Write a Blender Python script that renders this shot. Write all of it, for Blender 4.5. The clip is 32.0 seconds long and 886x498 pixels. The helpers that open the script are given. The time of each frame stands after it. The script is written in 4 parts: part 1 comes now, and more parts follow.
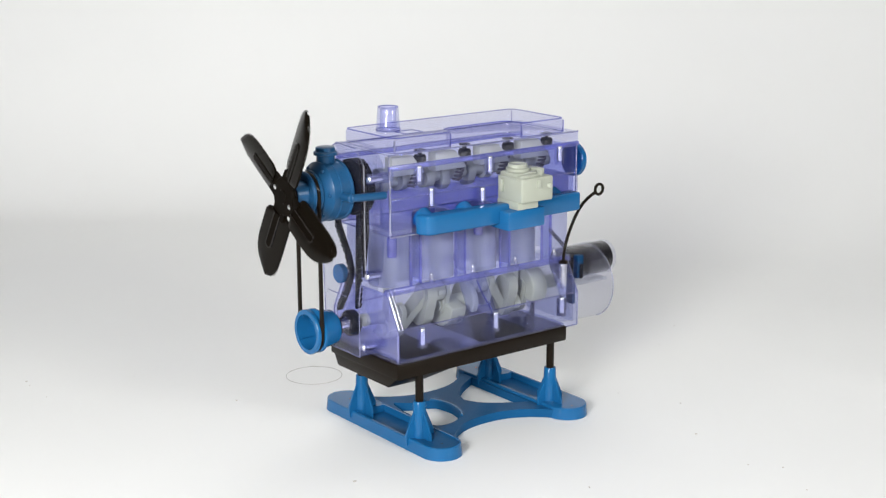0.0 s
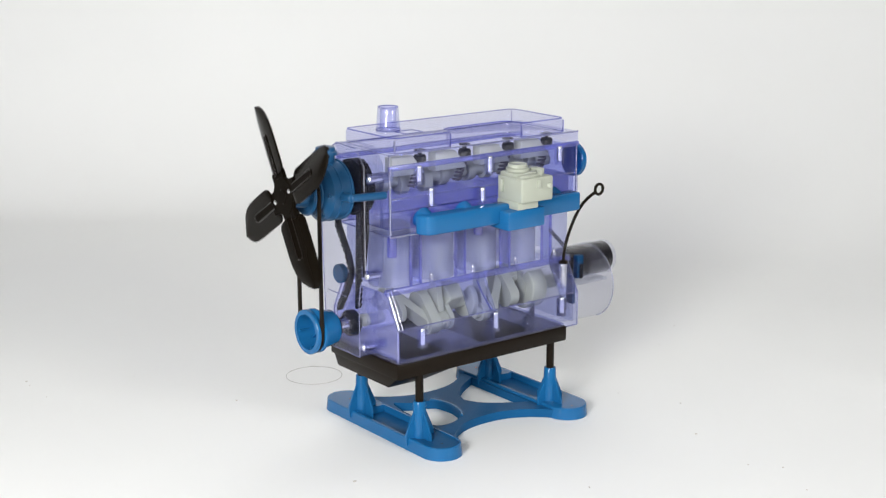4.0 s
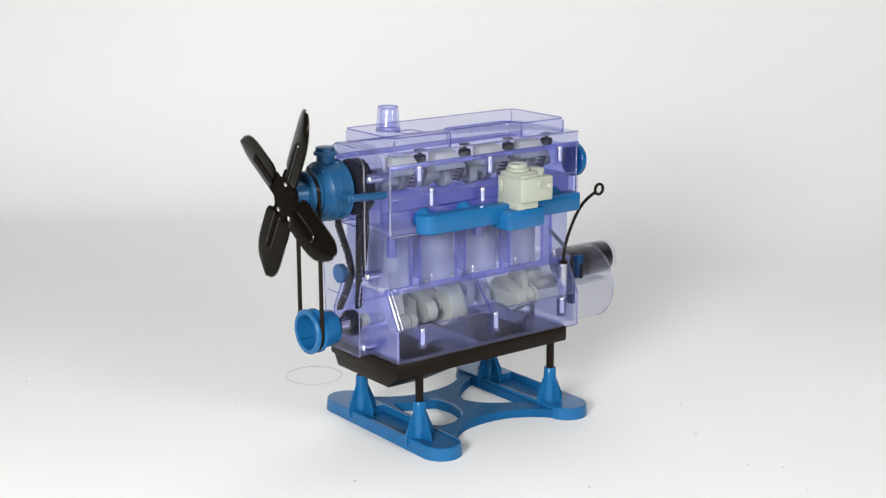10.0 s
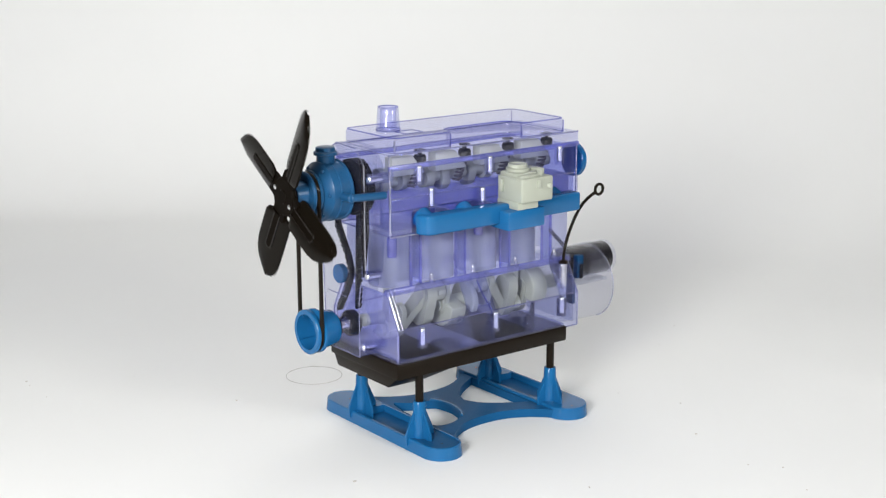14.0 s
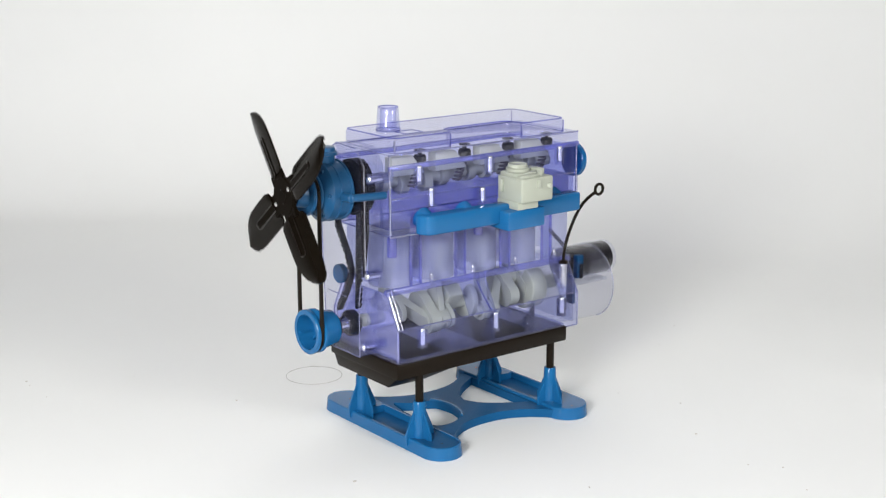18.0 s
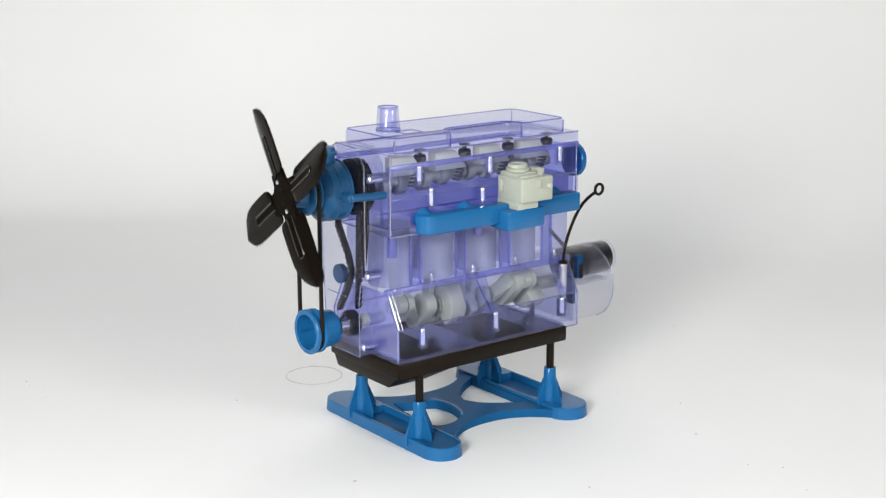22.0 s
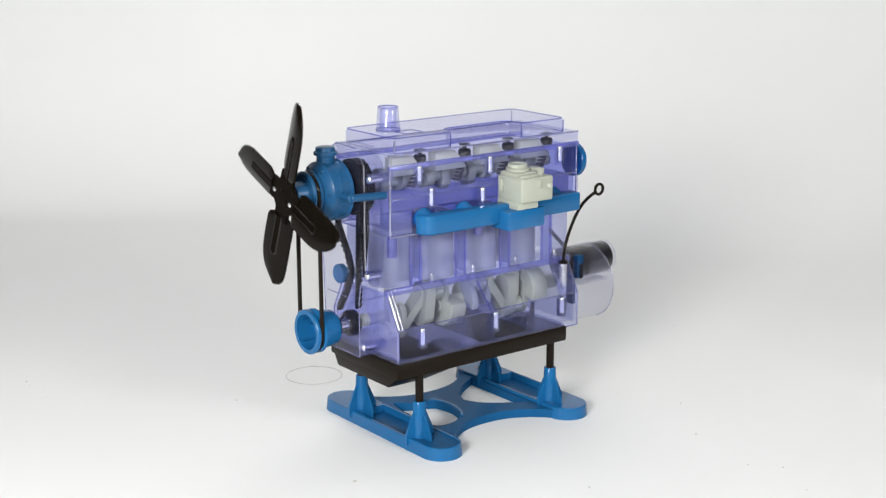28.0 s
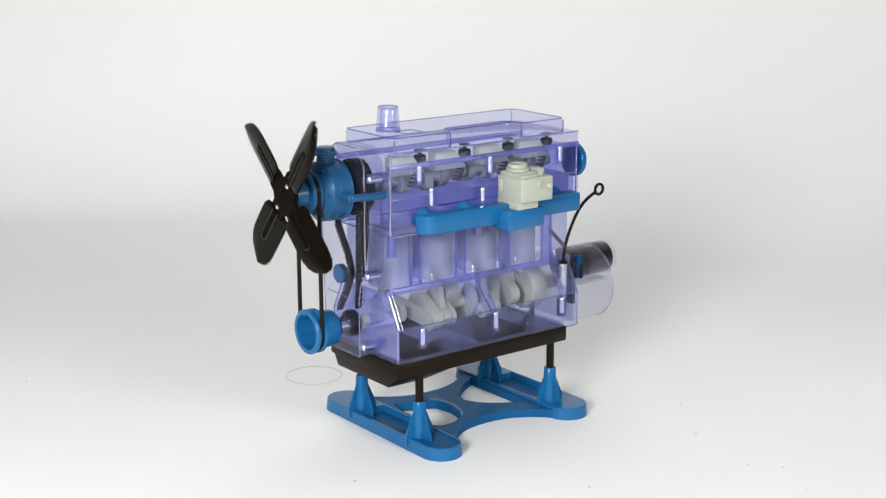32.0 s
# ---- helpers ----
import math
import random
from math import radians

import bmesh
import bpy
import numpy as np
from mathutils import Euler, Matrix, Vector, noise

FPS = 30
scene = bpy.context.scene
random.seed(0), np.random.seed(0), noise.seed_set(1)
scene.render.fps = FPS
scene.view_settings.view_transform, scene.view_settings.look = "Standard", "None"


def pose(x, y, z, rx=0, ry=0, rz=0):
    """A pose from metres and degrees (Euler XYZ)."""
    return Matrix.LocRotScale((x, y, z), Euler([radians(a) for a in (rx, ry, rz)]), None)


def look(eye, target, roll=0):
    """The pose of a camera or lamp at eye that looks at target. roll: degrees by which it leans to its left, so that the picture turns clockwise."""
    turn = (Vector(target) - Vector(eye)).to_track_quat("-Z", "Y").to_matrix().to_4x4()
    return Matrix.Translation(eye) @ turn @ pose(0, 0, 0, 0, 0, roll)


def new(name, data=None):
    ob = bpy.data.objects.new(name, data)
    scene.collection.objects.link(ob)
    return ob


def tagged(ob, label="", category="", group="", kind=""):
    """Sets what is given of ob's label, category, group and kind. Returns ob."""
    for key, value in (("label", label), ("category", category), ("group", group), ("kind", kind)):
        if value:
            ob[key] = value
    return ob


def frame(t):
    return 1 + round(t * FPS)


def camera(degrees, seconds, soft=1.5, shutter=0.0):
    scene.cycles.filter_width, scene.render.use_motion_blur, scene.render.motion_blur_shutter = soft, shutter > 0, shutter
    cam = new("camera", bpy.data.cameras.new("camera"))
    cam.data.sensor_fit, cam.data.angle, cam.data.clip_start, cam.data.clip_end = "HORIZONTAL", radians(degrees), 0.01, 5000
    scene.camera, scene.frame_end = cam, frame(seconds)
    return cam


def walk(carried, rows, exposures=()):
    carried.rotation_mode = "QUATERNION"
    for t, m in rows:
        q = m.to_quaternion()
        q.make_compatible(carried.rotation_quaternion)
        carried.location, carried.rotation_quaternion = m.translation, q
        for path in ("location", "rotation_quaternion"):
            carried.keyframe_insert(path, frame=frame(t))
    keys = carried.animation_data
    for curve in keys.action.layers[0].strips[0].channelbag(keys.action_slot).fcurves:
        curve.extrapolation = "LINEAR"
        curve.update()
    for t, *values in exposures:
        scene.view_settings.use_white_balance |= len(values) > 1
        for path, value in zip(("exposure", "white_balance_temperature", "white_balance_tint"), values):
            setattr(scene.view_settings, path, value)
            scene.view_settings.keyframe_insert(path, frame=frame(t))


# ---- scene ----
cam = camera(34.05, 32.0, soft=1.25, shutter=0.35)
EYE = (-0.6218, -0.9145, 0.4282)
AIM = (EYE[0] + 0.59036, EYE[1] + 0.77130, EYE[2] - 0.23744)
HOLD = look(EYE, AIM, -0.12)
walk(cam, [(0.0, HOLD), (32.0, HOLD)])

# ---- light: a white photo corner, one large soft lamp high at the front, unseen fill lamps added at its side and above ----
world = bpy.data.worlds.new("studio_air")
scene.world = world
world.use_nodes = True
world.node_tree.nodes["Background"].inputs[0].default_value = (0.98, 0.985, 1.0, 1)
world.node_tree.nodes["Background"].inputs[1].default_value = 0.03


def softbox(name, eye, target, w, h, watts, colour=(1, 1, 1)):
    data = bpy.data.lights.new(name, "AREA")
    data.shape, data.size, data.size_y = "RECTANGLE", w, h
    data.energy, data.color = watts, colour
    ob = new(name, data)
    ob.matrix_world = look(eye, target)
    return ob


softbox("key_softbox", (-1.18, -0.80, 0.66), (0.08, 0.0, 0.1), 0.5, 0.5, 25.0, (0.985, 0.99, 0.985))
softbox("side_fill", (0.35, -1.65, 0.75), (0.1, 0.0, 0.1), 0.4, 0.4, 11.0, (0.985, 0.99, 0.985))
softbox("top_fill", (0.5, 0.5, 1.9), (0.5, 0.6, 0.0), 1.0, 1.0, 4, (1.0, 1.0, 1.0))
scene.view_settings.exposure = 0.25

# ---- materials ----


def material(name, colour, rough=0.4, metal=0.0, vary=0.08, grain=60.0, bump=0.02, coat=0.0, spec=0.5):
    m = bpy.data.materials.new(name)
    m.use_nodes = True
    nt = m.node_tree
    b = nt.nodes["Principled BSDF"]
    b.inputs["Roughness"].default_value = rough
    b.inputs["Metallic"].default_value = metal
    b.inputs["Specular IOR Level"].default_value = spec
    b.inputs["Coat Weight"].default_value = coat
    b.inputs["Coat Roughness"].default_value = 0.12
    tc = nt.nodes.new("ShaderNodeTexCoord")
    n1 = nt.nodes.new("ShaderNodeTexNoise")
    n1.inputs["Scale"].default_value = grain
    n1.inputs["Detail"].default_value = 4
    n2 = nt.nodes.new("ShaderNodeTexNoise")
    n2.inputs["Scale"].default_value = grain * 14
    n2.inputs["Detail"].default_value = 3
    nt.links.new(tc.outputs["Object"], n1.inputs["Vector"])
    nt.links.new(tc.outputs["Object"], n2.inputs["Vector"])
    mix = nt.nodes.new("ShaderNodeMix")
    mix.data_type = "RGBA"
    lo = [max(0.0, c * (1 - vary)) for c in colour]
    hi = [min(1.0, c * (1 + vary)) for c in colour]
    mix.inputs["A"].default_value = (*lo, 1)
    mix.inputs["B"].default_value = (*hi, 1)
    nt.links.new(n1.outputs["Fac"], mix.inputs["Factor"])
    nt.links.new(mix.outputs["Result"], b.inputs["Base Color"])
    ro = nt.nodes.new("ShaderNodeMapRange")
    ro.inputs["To Min"].default_value = max(0.02, rough - 0.07)
    ro.inputs["To Max"].default_value = min(1.0, rough + 0.07)
    nt.links.new(n2.outputs["Fac"], ro.inputs["Value"])
    nt.links.new(ro.outputs["Result"], b.inputs["Roughness"])
    bp = nt.nodes.new("ShaderNodeBump")
    bp.inputs["Strength"].default_value = bump
    bp.inputs["Distance"].default_value = 0.0005
    nt.links.new(n2.outputs["Fac"], bp.inputs["Height"])
    nt.links.new(bp.outputs["Normal"], b.inputs["Normal"])
    return m


def clear_plastic(name, colour, gloss=0.06, haze=0.05, haze_colour=None, shine=0.04):
    """Clear tinted moulding: tinted see-through, a little milky haze, a gloss coat that grows at grazing angles."""
    m = bpy.data.materials.new(name)
    m.use_nodes = True
    nt = m.node_tree
    nt.nodes.clear()
    out = nt.nodes.new("ShaderNodeOutputMaterial")
    tr = nt.nodes.new("ShaderNodeBsdfTransparent")
    tr.inputs["Color"].default_value = (*colour, 1)
    df = nt.nodes.new("ShaderNodeBsdfDiffuse")
    tl = nt.nodes.new("ShaderNodeBsdfTranslucent")
    for n in (df, tl):
        n.inputs["Color"].default_value = (*(haze_colour or colour), 1)
    both = nt.nodes.new("ShaderNodeMixShader")
    both.inputs[0].default_value = 0.4
    nt.links.new(df.outputs[0], both.inputs[1])
    nt.links.new(tl.outputs[0], both.inputs[2])
    mx = nt.nodes.new("ShaderNodeMixShader")
    nz = nt.nodes.new("ShaderNodeTexNoise")
    tc = nt.nodes.new("ShaderNodeTexCoord")
    nt.links.new(tc.outputs["Object"], nz.inputs["Vector"])
    nz.inputs["Scale"].default_value = 25
    mr = nt.nodes.new("ShaderNodeMapRange")
    mr.inputs["To Min"].default_value = haze * 0.5
    mr.inputs["To Max"].default_value = haze * 1.5
    nt.links.new(nz.outputs["Fac"], mr.inputs["Value"])
    nt.links.new(mr.outputs["Result"], mx.inputs[0])
    nt.links.new(tr.outputs[0], mx.inputs[1])
    nt.links.new(both.outputs[0], mx.inputs[2])
    gl = nt.nodes.new("ShaderNodeBsdfGlossy")
    gl.inputs["Roughness"].default_value = gloss
    lw = nt.nodes.new("ShaderNodeLayerWeight")
    lw.inputs["Blend"].default_value = 0.5
    pw = nt.nodes.new("ShaderNodeMath")
    pw.operation = "POWER"
    pw.inputs[1].default_value = 4.0
    fr = nt.nodes.new("ShaderNodeMapRange")
    fr.inputs["To Min"].default_value = shine
    fr.inputs["To Max"].default_value = 0.55
    nt.links.new(lw.outputs["Facing"], pw.inputs[0])
    nt.links.new(pw.outputs[0], fr.inputs["Value"])
    mg = nt.nodes.new("ShaderNodeMixShader")
    nt.links.new(fr.outputs["Result"], mg.inputs[0])
    nt.links.new(mx.outputs[0], mg.inputs[1])
    nt.links.new(gl.outputs[0], mg.inputs[2])
    nt.links.new(mg.outputs[0], out.inputs["Surface"])
    return m


CLEAR = clear_plastic("lilac_clear_plastic", (0.75, 0.77, 0.955), 0.06, 0.03, (0.44, 0.46, 0.90), 0.04)
TINTED = clear_plastic("lilac_clear_plastic_doubled", (0.62, 0.635, 0.84), 0.06, 0.03, (0.38, 0.40, 0.78), 0.04)
MILKY = clear_plastic("lilac_clear_plastic_milky", (0.79, 0.81, 0.96), 0.08, 0.10, (0.50, 0.52, 0.90), 0.05)
CASE = clear_plastic("lilac_clear_plastic_case", (0.715, 0.735, 0.96), 0.06, 0.012, (0.42, 0.44, 0.92), 0.03)
HAZY = clear_plastic("lilac_clear_plastic_hazy", (0.78, 0.79, 0.955), 0.10, 0.28, (0.52, 0.54, 0.94), 0.04)
THIN = clear_plastic("lilac_clear_plastic_front", (0.89, 0.90, 0.975), 0.05, 0.025, (0.55, 0.57, 0.92), 0.03)
GLASSY = clear_plastic("clear_plastic_rear", (0.935, 0.94, 0.98), 0.05, 0.025, (0.6, 0.61, 0.85), 0.02)
DEEP = clear_plastic("lilac_clear_plastic_thick", (0.52, 0.54, 0.90), 0.12, 0.10, (0.34, 0.36, 0.88), 0.10)
EDGE = clear_plastic("lilac_clear_plastic_edge", (0.60, 0.62, 0.92), 0.18, 0.16, (0.58, 0.60, 0.96), 0.28)
LEDGE = clear_plastic("lilac_clear_plastic_ledge", (0.60, 0.62, 0.935), 0.22, 0.16, (0.48, 0.50, 0.95), 0.08)
COVER = clear_plastic("lilac_clear_plastic_thin", (0.855, 0.86, 0.985), 0.05, 0.035, (0.52, 0.54, 0.97), 0.08)
NECK = clear_plastic("lilac_clear_plastic_neck", (0.87, 0.88, 0.99), 0.05, 0.05, (0.5, 0.52, 0.97), 0.05)
FROST = clear_plastic("frosted_clear_plastic", (0.84, 0.845, 0.90), 0.2, 0.40, (0.60, 0.62, 0.72), 0.06)
# strong fixed gloss; thin bars of it imitate bright reflections along edges
SHINY = clear_plastic("clear_plastic_bright_edge", (0.75, 0.76, 0.92), 0.25, 0.12, (0.8, 0.8, 0.95), 0.36)
PALE = clear_plastic("pale_clear_plastic", (0.925, 0.935, 0.968), 0.05, 0.04, (0.60, 0.61, 0.78), 0.03)
# slightly teal blue, darkened to carry the fan's shade on the pump parts
SHADED_TEAL = material("teal_blue_plastic_shaded", (0.012, 0.071, 0.168), 0.3, vary=0.12, spec=0.25)
BLUE = material("blue_moulded_plastic", (0.0095, 0.110, 0.280), 0.17, vary=0.06, spec=0.32)
# blue darkened in place of the light lost in clear plastic before the bracket
DIMMED_BLUE = material("blue_plastic_dimmed", (0.008, 0.046, 0.115), 0.4, vary=0.08, spec=0.06)
# satin blue, its colour darkened for the engine's shade on the stand floors
SHADED_BLUE = material("blue_satin_plastic_shaded", (0.0080, 0.080, 0.205), 0.4, vary=0.08, spec=0.06)
BLACK = material("black_brown_plastic", (0.0088, 0.0058, 0.0034), 0.34, vary=0.25, bump=0.05, spec=0.12)
BLADE = material("fan_black_plastic", (0.005, 0.0036, 0.0024), 0.32, vary=0.15, bump=0.0, spec=0.02)
VANE = material("fan_blade_plastic", (0.0055, 0.0040, 0.0026), 0.2, vary=0.15, bump=0.02, spec=0.11)
GLINT = material("fan_black_plastic_polished", (0.006, 0.0042, 0.003), 0.16, vary=0.15, bump=0.0, spec=0.5)
RUBBER = material("black_rubber", (0.006, 0.006, 0.007), 0.45, vary=0.25, bump=0.2, spec=0.1)
CREAM = material("cream_plastic", (0.365, 0.385, 0.32), 0.4, vary=0.05)
GREY = material("light_grey_plastic", (0.47, 0.48, 0.385), 0.5, vary=0.06)
CHROME = material("bright_steel", (0.85, 0.85, 0.87), 0.16, 1.0, vary=0.05)
PAPER = material("white_paper", (0.86, 0.86, 0.85), 0.75, vary=0.02, grain=3.0, bump=0.06, spec=0.2)
SPRING = material("dark_spring_steel", (0.10, 0.09, 0.085), 0.4, vary=0.1)
PENCIL = material("grey_wire", (0.40, 0.38, 0.35), 0.5)
DUST = material("grey_brown_dust", (0.62, 0.58, 0.54), 0.9)
WALLPAINT = material("pale_grey_wall_paint", (0.55, 0.55, 0.55), 0.8, vary=0.03, grain=3)

def add_undulation(m, scale, depth):
    nt = m.node_tree
    b = nt.nodes["Principled BSDF"]
    old = b.inputs["Normal"].links[0].from_node
    tc = nt.nodes.new("ShaderNodeTexCoord")
    nz = nt.nodes.new("ShaderNodeTexNoise")
    nz.inputs["Scale"].default_value = scale
    nz.inputs["Detail"].default_value = 2
    nz.inputs["Distortion"].default_value = 0.6
    bp = nt.nodes.new("ShaderNodeBump")
    bp.inputs["Strength"].default_value = 0.6
    bp.inputs["Distance"].default_value = depth
    nt.links.new(tc.outputs["Object"], nz.inputs["Vector"])
    nt.links.new(nz.outputs["Fac"], bp.inputs["Height"])
    nt.links.new(bp.outputs["Normal"], old.inputs["Normal"])


add_undulation(PAPER, 3.2, 0.012)

# ---- mesh helpers, in millimetres ----
MM = 0.001
ORIGIN = {}


def box(bm, x0, x1, y0, y1, z0, z1, bevel=0.0, seg=2):
    m = Matrix.Translation(((x0 + x1) / 2, (y0 + y1) / 2, (z0 + z1) / 2)) @ Matrix.Diagonal((x1 - x0, y1 - y0, z1 - z0, 1))
    made = bmesh.ops.create_cube(bm, size=1.0, matrix=m)["verts"]
    if bevel:
        edges = list({e for v in made for e in v.link_edges})
        bmesh.ops.bevel(bm, geom=edges, offset=bevel, segments=seg, profile=0.5, affect="EDGES")
    return bm


def along(p, q):
    p, q = Vector(p), Vector(q)
    return Matrix.Translation(p) @ (q - p).to_track_quat("Z", "Y").to_matrix().to_4x4(), (q - p).length


def lathe(bm, p, q, profile, seg=32):
    """Turns a profile of (way from p towards q, radius) round the line p-q; radius 0 closes it."""
    m, length = along(p, q)
    rings = []
    for s, r in profile:
        if r <= 0:
            rings.append([bm.verts.new(m @ Vector((0, 0, s)))])
        else:
            rings.append([bm.verts.new(m @ Vector((r * math.cos(6.283185307 * k / seg), r * math.sin(6.283185307 * k / seg), s))) for k in range(seg)])
    for a, b in zip(rings, rings[1:]):
        for k in range(seg):
            n = (k + 1) % seg
            if len(a) == 1 and len(b) == 1:
                continue
            if len(a) == 1:
                bm.faces.new((a[0], b[n], b[k]))
            elif len(b) == 1:
                bm.faces.new((a[k], a[n], b[0]))
            else:
                bm.faces.new((a[k], a[n], b[n], b[k]))
    return bm


def rod(bm, p, q, r, r2=None, seg=20, edge=0.0):
    length = (Vector(q) - Vector(p)).length
    r2 = r if r2 is None else r2
    e = edge
    prof = [(0, 0), (0, r - e), (e, r), (length - e, r2), (length, r2 - e), (length, 0)] if e else [(0, 0), (0, r), (length, r2), (length, 0)]
    return lathe(bm, p, q, prof, seg)


def pipe(bm, p, q, ro, ri, ro2=None, ri2=None, seg=28):
    length = (Vector(q) - Vector(p)).length
    ro2, ri2 = ro if ro2 is None else ro2, ri if ri2 is None else ri2
    return lathe(bm, p, q, [(0, ri), (0, ro), (length, ro2), (length, ri2), (0, ri)], seg)


def prism(bm, outline, axis, a, b, bevel=0.0, seg=2):
    """Pushes a closed outline of pairs along the axis 'x', 'y' or 'z' from a to b."""
    put = {"x": lambda u, v, w: (w, u, v), "y": lambda u, v, w: (u, w, v), "z": lambda u, v, w: (u, v, w)}[axis]
    lo = [bm.verts.new(put(u, v, a)) for u, v in outline]
    hi = [bm.verts.new(put(u, v, b)) for u, v in outline]
    n = len(lo)
    made = [bm.faces.new(lo[::-1]), bm.faces.new(hi)]
    for k in range(n):
        made.append(bm.faces.new((lo[k], lo[(k + 1) % n], hi[(k + 1) % n], hi[k])))
    bmesh.ops.recalc_face_normals(bm, faces=made)
    if bevel:
        edges = list({e for f in made for e in f.edges})
        bmesh.ops.bevel(bm, geom=edges, offset=bevel, segments=seg, profile=0.5, affect="EDGES")
    return bm


def sweep(bm, pts, r, seg=10, closed=False):
    pts = [Vector(p) for p in pts]
    n = len(pts)
    rings = []
    up = Vector((0.13, 0.31, 0.94)).normalized()
    for i, p in enumerate(pts):
        a = pts[(i - 1) % n] if closed or i else pts[i]
        b = pts[(i + 1) % n] if closed or i < n - 1 else pts[i]
        d = (b - a).normalized()
        side = d.cross(up)
        if side.length < 0.05:
            side = d.cross(Vector((1, 0, 0)))
        side.normalize()
        nor = side.cross(d)
        rings.append([bm.verts.new(p + r * (math.cos(6.283185307 * k / seg) * side + math.sin(6.283185307 * k / seg) * nor)) for k in range(seg)])
    pairs = list(zip(rings, rings[1:])) + ([(rings[-1], rings[0])] if closed else [])
    for a, b in pairs:
        for k in range(seg):
            bm.faces.new((a[k], a[(k + 1) % seg], b[(k + 1) % seg], b[k]))
    if not closed:
        bm.faces.new(rings[0][::-1])
        bm.faces.new(rings[-1])
    return bm


def rounded(outline, r, n=5):
    """The outline with each corner cut round by r."""
    pts = []
    c = len(outline)
    for i in range(c):
        p = Vector(outline[i])
        a = (Vector(outline[i - 1]) - p).normalized()
        b = (Vector(outline[(i + 1) % c]) - p).normalized()
        for k in range(n + 1):
            u = k / n
            q = p + a * r * (1 - u) ** 2 + b * r * u ** 2
            pts.append((q.x, q.y))
    return pts


def crowned(bm, outline, z0, z1, r, n=4):
    """A hollow lid: an outline stood up from z0 to z1, its upper edge rounded by r, open below."""
    c = len(outline)
    pts = [Vector(p) for p in outline]
    area = sum(pts[i - 1].x * pts[i].y - pts[i].x * pts[i - 1].y for i in range(c))
    inward = []
    for i in range(c):
        d = (pts[(i + 1) % c] - pts[i - 1]).normalized()
        inward.append(Vector((-d.y, d.x)) * (1 if area > 0 else -1))
    levels = [(0.0, z0)] + [(r * (1 - math.cos(1.5707963 * k / n)), z1 - r + r * math.sin(1.5707963 * k / n)) for k in range(n + 1)]
    rings = [[bm.verts.new((p.x + q.x * d, p.y + q.y * d, z)) for p, q in zip(pts, inward)] for d, z in levels]
    for a, b in zip(rings, rings[1:]):
        for k in range(c):
            bm.faces.new((a[k], a[(k + 1) % c], b[(k + 1) % c], b[k]))
    bm.faces.new(rings[-1])
    return bm


def open_shell(bm, lower=True, upper=True):
    """Takes out the flat faces that close a hollow moulding below and above."""
    bmesh.ops.recalc_face_normals(bm, faces=bm.faces)
    gone = [f for f in bm.faces if (lower and f.normal.z < -0.99) or (upper and f.normal.z > 0.99)]
    bmesh.ops.delete(bm, geom=gone, context="FACES_ONLY")
    return bm


def capsule(cx, half, y0, y1, n=10):
    """Outline of a long foot with round ends, in x and y."""
    pts = []
    for k in range(n + 1):
        a = math.pi * k / n
        pts.append((cx + half * math.cos(a), y1 - half + half * math.sin(a)))
    for k in range(n + 1):
        a = math.pi + math.pi * k / n
        pts.append((cx + half * math.cos(a), y0 + half + half * math.sin(a)))
    return pts


def part(name, bm, mat, parent, label="", smooth=35.0, at=None):
    """Links a bmesh, drawn in millimetres, as one mesh under a thing or a part. at: its own origin, in millimetres."""
    origin = Vector(at) if at is not None else Vector((0, 0, 0))
    bmesh.ops.recalc_face_normals(bm, faces=bm.faces)
    bmesh.ops.transform(bm, matrix=Matrix.Scale(MM, 4) @ Matrix.Translation(-origin), verts=bm.verts)
    me = bpy.data.meshes.new(name)
    for f in bm.faces:
        f.smooth = True
    for e in bm.edges:
        if len(e.link_faces) == 2 and e.calc_face_angle(0) > radians(smooth):
            e.smooth = False
    bm.to_mesh(me)
    bm.free()
    me.materials.append(mat)
    ob = new(name, me)
    ob.location = origin * MM
    if parent is not None:
        ob.location -= ORIGIN.get(parent.name, Vector((0, 0, 0)))
        ob.parent = parent
    ORIGIN[ob.name] = origin * MM
    if label:
        tagged(ob, label)
    return ob


def bm_new():
    return bmesh.new()


def thing(name, label, category, group="", kind=""):
    ob = new(name)
    return tagged(ob, label, category, group, kind)

# ---- the white corner ----


def paper_sweep():
    """One sheet of white paper: flat under the model, rising behind it; the bend is tight at one side and wide at the other."""
    m = pose(0.0, 0.0, 0.0, 0, 0, 52.57 - 90)
    bm = bm_new()
    cols = [-2.4 + 4.8 * k / 48 for k in range(49)]
    bend = 16
    grid = []
    for x in cols:
        u = min(1.0, max(0.0, (x + 0.35) / 0.8))
        u = u * u * (3 - 2 * u)
        r = 0.17 + 0.38 * u
        back = 0.98 + 0.10 * u + 0.01 * math.sin(3.1 * x)
        start = back - r
        col = [(-2.2, 0.0), (-1.2, 0.0), (-0.5, 0.0), (0.0, 0.0), (0.25, 0.0), (start - 0.1, 0.0)]
        col += [(start + r * math.sin(radians(88) * k / bend), r * (1 - math.cos(radians(88) * k / bend))) for k in range(bend + 1)]
        col += [(back + 0.02, 0.9), (back + 0.05, 1.5), (back + 0.08, 2.4)]
        grid.append([bm.verts.new(m @ Vector((x, y, z))) for y, z in col])
    for a, b in zip(grid, grid[1:]):
        for k in range(len(a) - 1):
            bm.faces.new((a[k], b[k], b[k + 1], a[k + 1]))
    me = bpy.data.meshes.new("backdrop")
    for f in bm.faces:
        f.smooth = True
    bm.to_mesh(me)
    bm.free()
    me.materials.append(PAPER)
    ob = new("backdrop", me)
    tagged(ob, "white paper sweep curving up behind the model engine", "backdrop", kind="structure")


paper_sweep()



